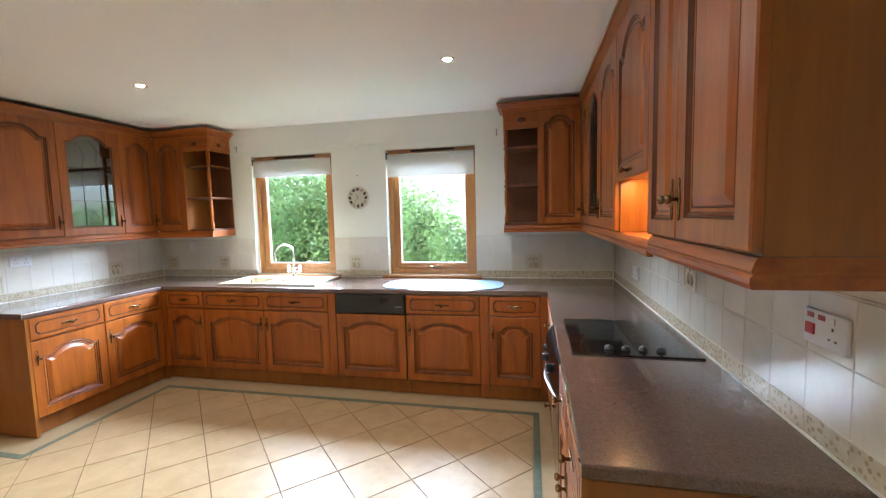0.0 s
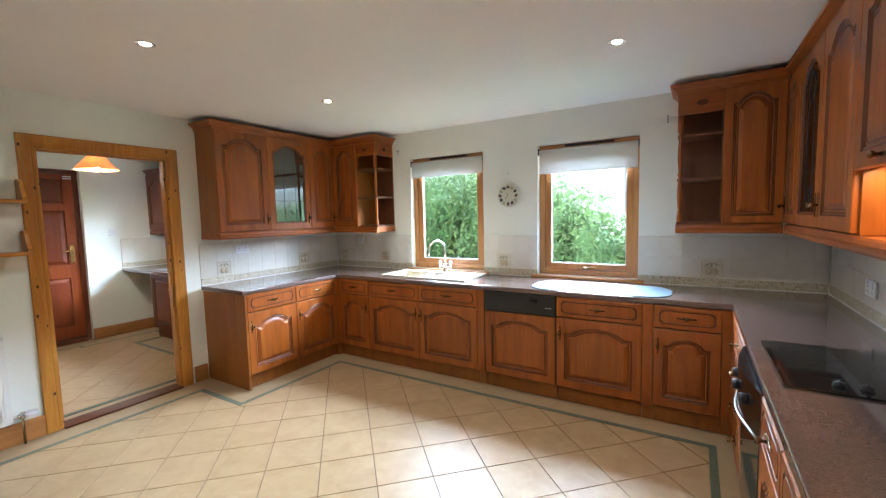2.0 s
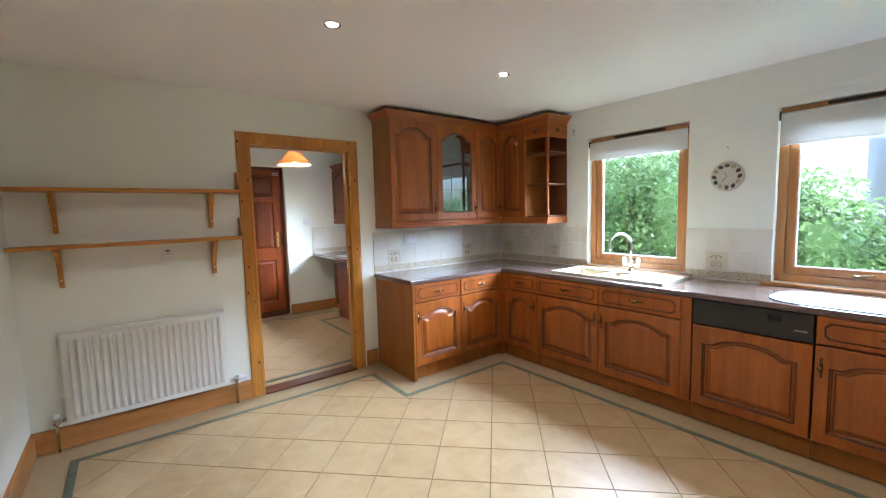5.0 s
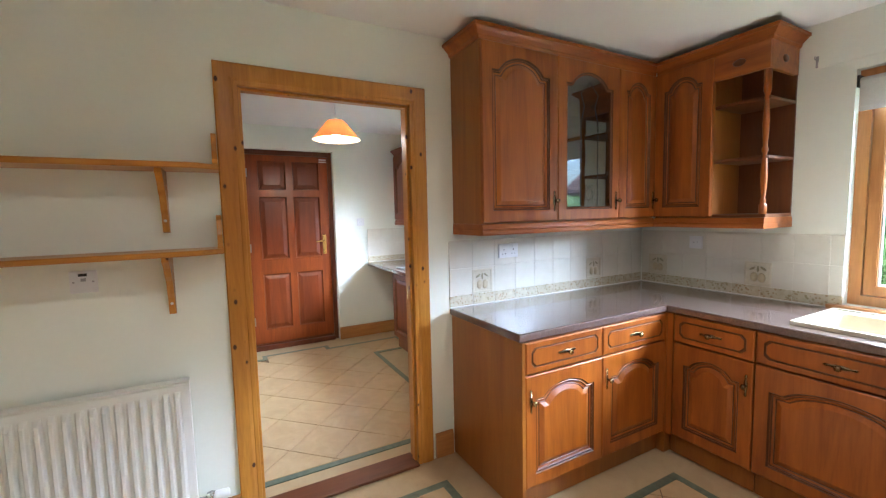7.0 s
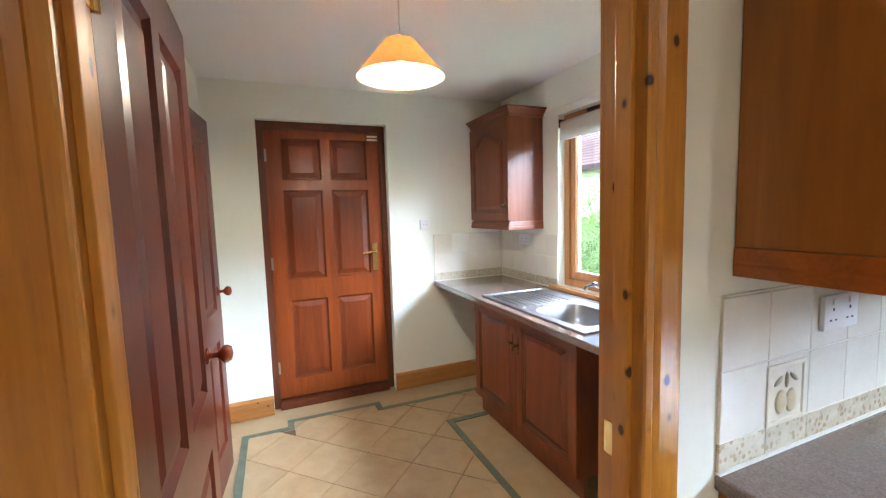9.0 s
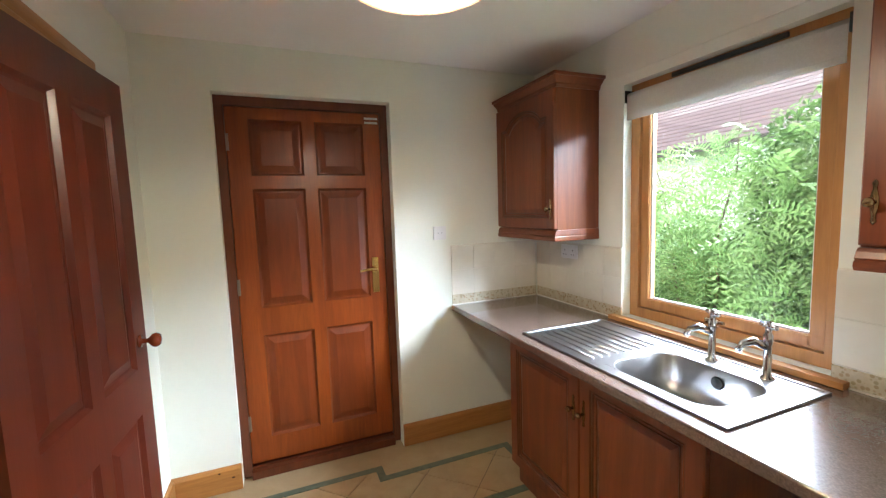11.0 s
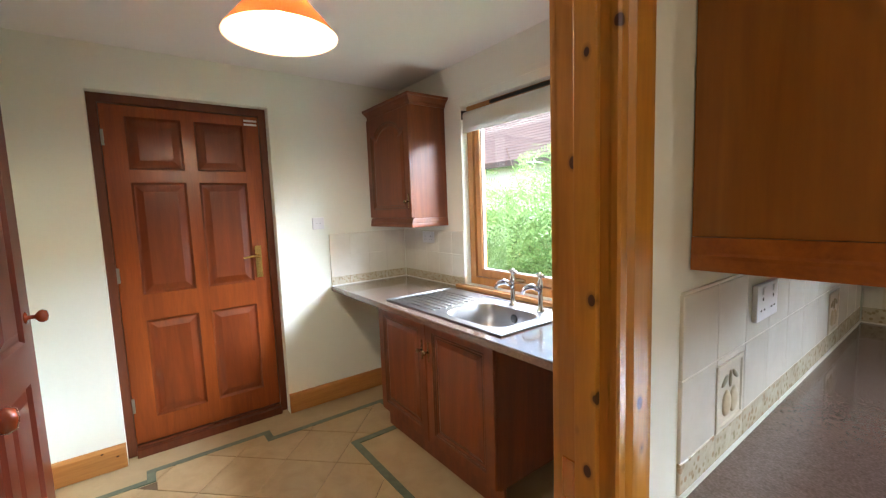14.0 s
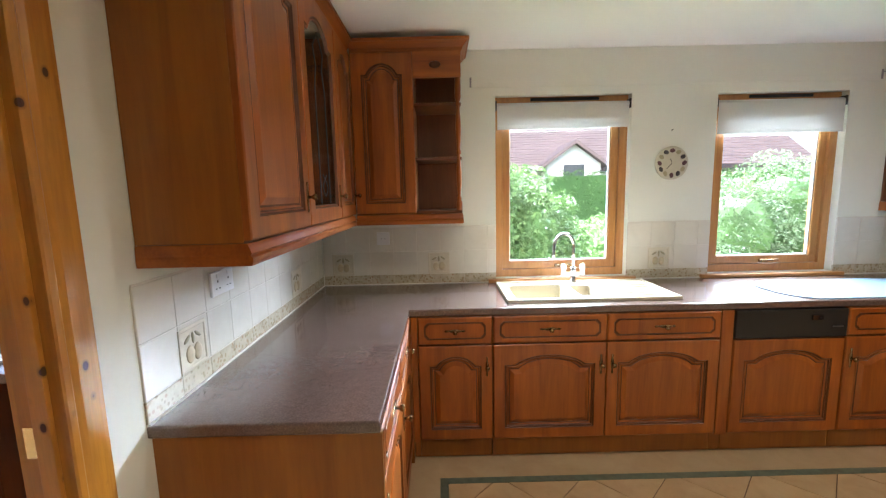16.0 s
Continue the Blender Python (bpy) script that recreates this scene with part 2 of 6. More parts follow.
M_BRONZE = plain("antique_brass", (0.3, 0.21, 0.11), 0.27, 1.0, 0.3, 120.0)
M_BRASS = plain("polished_brass", (0.7, 0.47, 0.17), 0.22, 1.0, 0.05)
M_CHROME = plain("chrome", (0.68, 0.69, 0.71), 0.13, 1.0, 0.03)
M_STEEL = plain("brushed_steel", (0.4, 0.4, 0.41), 0.33, 1.0, 0.05, 200.0)
M_BLACKG = plain("black_ceramic_glass", (0.012, 0.012, 0.013), 0.07, 0, 0.2, coat=0.5)
M_DKSTEEL = plain("dark_steel", (0.13, 0.14, 0.16), 0.22, 1.0, 0.05, 200.0)
M_BLACK = plain("black_plastic", (0.018, 0.018, 0.018), 0.4)
M_WPLAST = plain("white_plastic", (0.8, 0.8, 0.81), 0.35, 0, 0.02)
M_RED = plain("red_switch", (0.55, 0.03, 0.03), 0.35)
M_NEON = plain("dark_red_neon", (0.3, 0.02, 0.02), 0.3)
M_RAD = plain("radiator_enamel", (0.82, 0.81, 0.76), 0.35, 0, 0.015)
M_SINK = plain("cream_composite", (0.62, 0.55, 0.4), 0.3, 0, 0.04, 90.0)
M_BLIND = thin_cloth("white_blind_fabric", (0.8, 0.79, 0.76), 0.2)
M_GLASS = glass_mat("window_glass")
M_GLASSC = glass_mat("cabinet_glass", (0.5, 0.53, 0.52), 0.0, 0.22)
M_BOARD = plain("frosted_glass_board", (0.17, 0.25, 0.31), 0.5, 0, 0.04, 20.0)
M_SHADE = thin_cloth("terracotta_lampshade", (0.85, 0.42, 0.27), 0.5)
M_SHADEIN = thin_cloth("cream_shade_lining", (0.7, 0.56, 0.24), 0.5)
M_KNOBW = wood("red_varnished_knob", (0.2, 0.03, 0.01), (0.3, 0.05, 0.015), "z", 0.15, coat=0.8)
M_LEADING = plain("dark_leading", (0.08, 0.08, 0.08), 0.4, 0.6)
M_PLATE = plain("cream_clock_face", (0.58, 0.56, 0.46), 0.3)
M_INK = plain("dark_ink", (0.05, 0.045, 0.05), 0.4)
M_PLUM = plain("plum_glaze", (0.12, 0.05, 0.06), 0.35)
M_BULB = glow("halogen_glow", (1.0, 0.86, 0.66), 25.0)
M_BULBP = glow("pendant_bulb_glow", (1.0, 0.84, 0.6), 190.0)
M_MASTIC = plain("white_sealant", (0.78, 0.76, 0.7), 0.4, 0, 0.03)

# ---- building helpers ----


def part(name, bm, mat, parent=None, label="", smooth=False):
    """Links a bmesh as one mesh object, under a thing where one is given. mat: a material or a list of them."""
    bmesh.ops.recalc_face_normals(bm, faces=bm.faces)
    me = bpy.data.meshes.new(name)
    if smooth:
        for f in bm.faces:
            f.smooth = True
    bm.to_mesh(me)
    bm.free()
    for m in mat if isinstance(mat, list) else [mat]:
        me.materials.append(m)
    ob = new(name, me)
    if parent:
        ob.parent = parent
    if label:
        tagged(ob, label)
    return ob


def thing(name, label, category, m=None, group="", kind=""):
    ob = new(name)
    ob.empty_display_size = 0.05
    if m is not None:
        ob.matrix_world = m
    return tagged(ob, label, category, group, kind)


def box(bm, x0, x1, y0, y1, z0, z1, mi=0):
    vs = [bm.verts.new((x, y, z)) for x in (x0, x1) for y in (y0, y1) for z in (z0, z1)]
    for f in ((0, 1, 3, 2), (4, 6, 7, 5), (0, 4, 5, 1), (2, 3, 7, 6), (0, 2, 6, 4), (1, 5, 7, 3)):
        bm.faces.new([vs[i] for i in f]).material_index = mi
    return vs


def boxes(*rows, bevel=0.0, seg=2):
    bm = bmesh.new()
    for r in rows:
        box(bm, *r)
    if bevel:
        bmesh.ops.bevel(bm, geom=list(bm.edges), offset=bevel, segments=seg, profile=0.6, affect="EDGES")
    return bm


def loft(bm, loops, cap0=True, cap1=True, mis=None, closed=True):
    """Skins loops of equally many points."""
    rings = [[bm.verts.new(p) for p in loop] for loop in loops]
    n = len(rings[0])
    for k, (a, b) in enumerate(zip(rings, rings[1:])):
        for i in range(n if closed else n - 1):
            j = (i + 1) % n
            f = bm.faces.new((a[i], a[j], b[j], b[i]))
            if mis:
                f.material_index = mis[k]
    if cap0:
        bm.faces.new(rings[0][::-1]).material_index = mis[0] if mis else 0
    if cap1:
        bm.faces.new(rings[-1]).material_index = mis[-1] if mis else 0
    return rings


def lathe(bm, profile, seg=20, m=None, cap=True):
    """Turns a profile of (radius, height) about z."""
    loops = []
    for r, z in profile:
        pts = [Vector((r * math.cos(2 * math.pi * i / seg), r * math.sin(2 * math.pi * i / seg), z)) for i in range(seg)]
        loops.append([m @ p if m is not None else p for p in pts])
    loft(bm, loops, cap, cap)


def tube(bm, path, radius, seg=10, cap=True):
    """A round bar along points."""
    pts = [Vector(p) for p in path]
    loops = []
    side = None
    for i, p in enumerate(pts):
        d = (pts[min(i + 1, len(pts) - 1)] - pts[max(i - 1, 0)]).normalized()
        if side is None:
            side = d.orthogonal().normalized()
        side = (side - d * side.dot(d)).normalized()
        up = d.cross(side)
        r = radius[i] if isinstance(radius, (list, tuple)) else radius
        loops.append([p + r * (math.cos(2 * math.pi * k / seg) * side + math.sin(2 * math.pi * k / seg) * up) for k in range(seg)])
    loft(bm, loops, cap, cap)


def grid_solid(bm, us, vs, keep, w0, w1, axes="xyz", mi=0):
    """A slab between w0 and w1 along the third axis, cut into cells by us and vs; keep(u, v) says which cells are solid."""
    order = ["xyz".index(a) for a in axes]
    made = {}

    def vert(u, v, w):
        if (u, v, w) not in made:
            co = [0, 0, 0]
            co[order[0]], co[order[1]], co[order[2]] = u, v, w
            made[u, v, w] = bm.verts.new(co)
        return made[u, v, w]

    nu, nv = len(us) - 1, len(vs) - 1
    solid = {(i, j) for i in range(nu) for j in range(nv) if keep((us[i] + us[i + 1]) / 2, (vs[j] + vs[j + 1]) / 2)}
    for i, j in solid:
        a, b, c, d = us[i], us[i + 1], vs[j], vs[j + 1]
        for w in (w0, w1):
            bm.faces.new([vert(a, c, w), vert(b, c, w), vert(b, d, w), vert(a, d, w)]).material_index = mi
        for near, p, q in (((i - 1, j), (a, c), (a, d)), ((i + 1, j), (b, c), (b, d)), ((i, j - 1), (a, c), (b, c)), ((i, j + 1), (a, d), (b, d))):
            if near not in solid:
                bm.faces.new([vert(*p, w0), vert(*q, w0), vert(*q, w1), vert(*p, w1)]).material_index = mi
    return bm


def extrude_profile(bm, profile, x0, x1, axis="x", mitre0=0.0, mitre1=0.0):
    """Runs a closed profile of (out, z) from x0 to x1; mitre: how much the ends slant for each metre out."""
    loops = []
    for x, k in ((x0, mitre0), (x1, mitre1)):
        loops.append([(x + k * o, -o, z) if axis == "x" else (-o, x + k * o, z) for o, z in profile])
    loft(bm, loops)


def facing(side, x, y, z=0.0):
    """The pose of a run whose front faces south, east or west; its own x runs to the viewer's right."""
    return pose(x, y, z, 0, 0, {"south": 0, "east": 90, "west": -90, "north": 180}[side])

# ---- structure ----
XL, XR, YN, YS, ZC = -4.555, 0.16, 4.425, 0.28, 2.40
UX, UN, US = -7.2, 3.74, 1.43
WALL_T = 0.09
W1 = (-3.365, -2.470, 0.905, 2.115)
W2 = (-1.907, -1.045, 0.905, 2.105)
WU = (-6.415, -5.505, 0.905, 2.115)


def structure(name, bm, mat, label="", category="wall"):
    return tagged(part(name, bm, mat), label, category, "", "structure")


def inside(u, v, holes):
    return any(a < u < b and c < v < d for a, b, c, d in holes)


def wall(name, axis, w0, w1, u0, u1, holes, label):
    us = sorted({u0, u1, *[h[k] for h in holes for k in (0, 1)]})
    vs = sorted({-0.02, ZC, *[h[k] for h in holes for k in (2, 3)]})
    bm = grid_solid(bmesh.new(), us, vs, lambda u, v: not inside(u, v, holes), w0, w1, "xzy" if axis == "y" else "yzx")
    return structure(name, bm, M_WALL, label)


DOORWAY = (1.635, 2.485, -0.02, 2.03)
wall_north = wall("wall_north", "y", YN, YN + 0.14, XL, XR + 0.2, [W1, W2], "cream painted kitchen wall with two windows")
wall_east = wall("wall_east", "x", XR, XR + 0.2, YS - 0.2, YN, [], "cream painted kitchen wall behind the hob")
wall_south = wall("wall_south", "y", YS - 0.2, YS, XL - WALL_T, XR, [], "plain cream painted wall")
wall_west = wall("wall_west", "x", XL - WALL_T, XL, YS, YN + 0.14, [DOORWAY], "cream painted wall with doorway to utility room")
BDOOR = (1.765, 2.705, -0.02, 2.155)
wall_utility_west = wall("wall_utility_west", "x", UX - 0.25, UX, US - 0.1, UN + 0.14, [BDOOR], "cream utility wall around back door")
wall_utility_north = wall("wall_utility_north", "y", UN, UN + 0.14, UX, XL - WALL_T, [WU], "cream utility wall with window over sink")
SDOOR = (-6.64, -5.86, -0.02, 2.03)
wall_utility_south = wall("wall_utility_south", "y", US - 0.1, US, UX, XL - WALL_T, [SDOOR], "cream utility wall with cupboard doorway")
bm = boxes((SDOOR[0] - 0.1, SDOOR[1] + 0.1, US - 0.75, US - 0.7, 0, ZC), (SDOOR[0] - 0.1, SDOOR[0] - 0.05, US - 0.7, US - 0.1, 0, ZC), (SDOOR[1] + 0.05, SDOOR[1] + 0.1, US - 0.7, US - 0.1, 0, ZC))
structure("wall_cupboard", bm, M_WALL, "plain walls of the utility cupboard")
def house_plan(bm, z0, z1):
    """The outline of the two rooms and the cupboard, as one slab."""
    us = [UX - 0.25, SDOOR[0] - 0.1, SDOOR[1] + 0.1, XL - WALL_T, XR + 0.2]
    vs = [YS - 0.2, US - 0.75, US - 0.1, UN + 0.14, YN + 0.14]

    def built(u, v):
        if u > XL - WALL_T:
            return True
        return US - 0.1 < v < UN + 0.14 or (SDOOR[0] - 0.1 < u < SDOOR[1] + 0.1 and US - 0.75 < v < US)

    return grid_solid(bm, us, vs, built, z0, z1, "xyz")


structure("ceiling", house_plan(bmesh.new(), ZC, ZC + 0.12), M_CEIL, "smooth white painted ceiling", "ceiling")
floor = structure("floor", house_plan(bmesh.new(), -0.36, -0.006), M_FBORDER, "cream tiled floor laid on the diagonal", "floor")

# shallow painted batten over each window and down the side
for k, (x0, x1, y) in enumerate(((-3.52, -0.86, YN), (-6.50, -5.34, UN))):
    structure("trim_blind_batten", boxes((x0, x1, y - 0.006, y, 2.165, 2.20), bevel=0.002), M_WALL, "painted wooden batten above windows", "trim")


def skirting(name, side, length, x, y, h=0.145, mat=None):
    """Pine board with a rounded top, along its own x."""
    bm = bmesh.new()
    extrude_profile(bm, [(0, 0), (0.018, 0), (0.018, h - 0.02), (0.012, h - 0.006), (0.004, h), (0, h)], 0, length)
    ob = structure(name, bm, mat or M_SKIRT, "varnished pine skirting board", "baseboard")
    ob.matrix_world = facing(side, x, y)
    return ob


M_SKIRT = wood("pine_skirting", (0.38, 0.16, 0.04), (0.52, 0.24, 0.065), "x", 0.35, knots=0.12)
skirting("baseboard", "east", 1.555 - YS, XL, YS)
skirting("baseboard", "east", 0.115, XL, 2.585)
skirting("baseboard", "north", XR - XL - 0.018, XR, YS)
skirting("baseboard", "west", 1.5 - YS, XR, 1.5)
skirting("baseboard", "east", BDOOR[0] - US, UX, US, 0.14)
skirting("baseboard", "east", UN - BDOOR[1] - 0.0, UX, BDOOR[1], 0.14)
skirting("baseboard", "north", SDOOR[0] - UX - 0.09, SDOOR[0] - 0.07, US, 0.14)

# ---- doorway lining and casing ----


def casing_profile(w):
    """A stepped, moulded board: (across, out)."""
    return [(0, 0), (0, 0.012), (0.004, 0.0155), (0.018, 0.0165), (0.022, 0.0145), (0.028, 0.0165), (0.036, 0.019), (w - 0.018, 0.02), (w - 0.006, 0.019), (w, 0.014), (w, 0)]


def casing(bm, u0, u1, top, w, plane, out, axis="y"):
    """Two legs and a head round an opening; u runs along the wall, out is +1 or -1 along the wall's normal."""
    prof = casing_profile(w)

    def put(u, z, o):
        return (plane + out * o, u, z) if axis == "y" else (u, plane + out * o, z)

    loft(bm, [[put(u0 - a, 0, o) for a, o in prof], [put(u0 - a, top + a, o) for a, o in prof], [put(u1 + a, top + a, o) for a, o in prof], [put(u1 + a, 0, o) for a, o in prof]])


doorway = thing("door_frame", "knotty varnished pine frame of the utility doorway", "door frame", kind="structure")
bm = bmesh.new()
casing(bm, 1.65, 2.47, 2.015, 0.095, XL, 1)
part("casing", bm, M_PINE, doorway)
bm = bmesh.new()
casing(bm, 1.65, 2.47, 2.015, 0.07, XL - WALL_T, -1)
part("utility_casing", bm, M_PINE, doorway)
e = 0.002
part("lining", boxes((XL - WALL_T - e, XL + e, 1.635, 1.65, 0, 2.03), (XL - WALL_T - e, XL + e, 2.47, 2.485, 0, 2.03)), M_PINE, doorway)
part("lining_head", boxes((XL - WALL_T - e, XL + e, 1.65, 2.47, 2.015, 2.03)), M_PINEX, doorway)
part("door_stop", boxes((XL - 0.052, XL - 0.014, 2.458, 2.4698, 0, 2.0148), (XL - 0.052, XL - 0.014, 1.6502, 1.662, 0, 2.0148), (XL - 0.052, XL - 0.014, 1.662, 2.458, 2.003, 2.0148), bevel=0.002), M_PINE, doorway)
part("strike_plate", boxes((XL - 0.082, XL - 0.058, 2.4665, 2.4698, 0.95, 1.02)), M_BRASS, doorway)
part("threshold", boxes((XL - WALL_T - 0.02, XL + 0.03, 1.652, 2.468, -0.004, 0.012), bevel=0.004), M_MAHOGX, doorway, "dark hardwood threshold strip")


def raised_panels(bm, rects, face, depth, out, mi_field=0, mi_slope=0):
    """Sunk and raised panels on a leaf that lies in the xz plane; out: -1 front, +1 back."""
    for x0, x1, z0, z1 in rects:
        steps = [(0.0, 0.0), (0.004, -depth * 0.35), (0.012, -depth), (0.02, -depth), (0.055, -depth * 0.2), (0.06, -depth * 0.2)]
        loops = [[(x0 + d, face + out * h, z0 + d), (x1 - d, face + out * h, z0 + d), (x1 - d, face + out * h, z1 - d), (x0 + d, face + out * h, z1 - d)] for d, h in steps]
        loft(bm, loops, False, True)


def panel_leaf(name, w, h, cols, rows, t, mat, matx, parent):
    """A six-panel leaf: stiles and rails as a grid with holes, panels sunk into them. Its own x runs from the hinge."""
    us = sorted({0.0, w, *[c for pair in cols for c in pair]})
    vs = sorted({0.0, h, *[c for pair in rows for c in pair]})
    holes = [(a, b, c, d) for a, b in cols for c, d in rows]
    bm = grid_solid(bmesh.new(), us, vs, lambda u, v: not inside(u, v, holes), 0, t, "xzy")
    leaf = part(name, bm, mat, parent)
    for a, b, c, d in holes:
        bm = bmesh.new()
        raised_panels(bm, [(a, b, c, d)], 0.0, 0.014, -1)
        raised_panels(bm, [(a, b, c, d)], t, 0.014, 1)
        part("panel", bm, matx, leaf)
    return leaf


# back door of the utility room
back_door = thing("door_1", "closed varnished hardwood six-panel back door", "door", kind="structure")
fx = UX - 0.085
bm = bmesh.new()
box(bm, fx - 0.05, fx + 0.012, BDOOR[0], BDOOR[0] + 0.045, 0, 2.155)
box(bm, fx - 0.05, fx + 0.012, BDOOR[1] - 0.045, BDOOR[1], 0, 2.155)
box(bm, fx - 0.05, fx + 0.012, BDOOR[0] + 0.045, BDOOR[1] - 0.045, 2.105, 2.155)
part("frame", bm, M_FRAMED, back_door, "dark stained door frame")
# unseen strips added behind the leaf to block daylight through its gaps
part("door_rebate", boxes((fx - 0.066, fx - 0.0505, BDOOR[0] + 0.001, BDOOR[0] + 0.075, 0.0, 2.154), (fx - 0.066, fx - 0.0505, BDOOR[1] - 0.075, BDOOR[1] - 0.001, 0.0, 2.154), (fx - 0.066, fx - 0.0505, BDOOR[0] + 0.075, BDOOR[1] - 0.075, 2.08, 2.154), (fx - 0.066, fx - 0.0505, BDOOR[0] + 0.075, BDOOR[1] - 0.075, 0.0, 0.1)), M_FRAMED, back_door)
part("sill", boxes((fx - 0.05, fx + 0.05, BDOOR[0] + 0.045, BDOOR[1] - 0.045, -0.005, 0.045), bevel=0.006), M_FRAMED, back_door)
part("draught_strip", boxes((fx + 0.013, fx + 0.02, BDOOR[0] + 0.05, BDOOR[1] - 0.05, 0.05, 0.062)), M_FRAMED, back_door)
lw = BDOOR[1] - BDOOR[0] - 0.096
leaf = panel_leaf("leaf", lw, 2.035, [(0.112, 0.392), (lw - 0.382, lw - 0.1)], [(0.145, 0.755), (0.915, 1.59), (1.665, 1.972)], 0.044, M_MAHOG, M_MAHOGP, back_door)
leaf.matrix_local = pose(fx, BDOOR[0] + 0.048, 0.066, 0, 0, 90)
bm = bmesh.new()
box(bm, lw - 0.085, lw - 0.045, -0.008, 0, 0.94, 1.16)
lathe(bm, [(0.009, 0), (0.009, 0.045)], 12, pose(lw - 0.065, -0.006, 1.09, 90))
tube(bm, [(lw - 0.065, -0.05, 1.09), (lw - 0.11, -0.052, 1.092), (lw - 0.17, -0.05, 1.085)], [0.009, 0.009, 0.007])
part("lever_handle", bm, M_BRASS, leaf, "polished brass lever handle on a long plate")
for hz in (0.2, 1.0, 1.8):
    part("hinge", boxes((-0.012, 0.012, -0.006, 0.002, hz, hz + 0.09)), M_STEEL, leaf)
part("latch_guard", boxes((lw - 0.09, lw - 0.01, -0.006, 0, 2.0, 2.012), (lw - 0.09, lw - 0.01, -0.006, 0, 1.975, 1.987)), M_WPLAST, leaf, "two pale strips at the door's top corner")


def knob(bm, m, r=0.026):
    lathe(bm, [(0.024, 0), (0.024, 0.005), (0.009, 0.008), (0.008, 0.028), (0.014, 0.033), (r, 0.045), (r * 1.05, 0.055), (r * 0.8, 0.067), (0.004, 0.071)], 16, m)


def inner_door(name, label, m):
    d = thing(name, label, "door", m, kind="structure")
    w = 0.762
    leaf = panel_leaf("leaf", w, 1.985, [(0.1, 0.345), (w - 0.345, w - 0.1)], [(0.19, 0.78), (0.95, 1.86)], 0.04, M_DARK, M_DARK, d)
    for side, y in ((90, 0.0), (-90, 0.04)):
        bm = bmesh.new()
        knob(bm, pose(w - 0.06, y, 1.045, side))
        part("knob", bm, M_KNOBW, leaf, "turned red-brown wooden knob", True)
    part("latch", boxes((w - 0.001, w + 0.002, 0.008, 0.032, 1.0, 1.09)), M_BRASS, leaf)
    for hz in (0.2, 1.72):
        bm = boxes((-0.03, -0.001, -0.004, 0.0, hz, hz + 0.075))
        lathe(bm, [(0.006, 0), (0.006, 0.075)], 10, pose(-0.002, -0.006, hz))
        part("hinge", bm, M_BRASS, leaf, "brass butt hinge")
    return d


inner_door("door_2", "dark red-brown panelled door standing wide open", pose(XL - WALL_T - 0.02, 1.648, 0.012, 0, 0, 180 + 1))
inner_door("door_3", "dark red-brown panelled cupboard door standing ajar", pose(SDOOR[1] - 0.01, US + 0.04, 0.012, 0, 0, 180 - 5))
cup = thing("cupboard_frame", "pine casing round the cupboard doorway", "door frame", kind="structure")
bm = bmesh.new()
casing(bm, SDOOR[0], SDOOR[1], SDOOR[3], 0.07, US, 1, "x")
part("casing", bm, M_PINEWX, cup)

# ---- windows ----


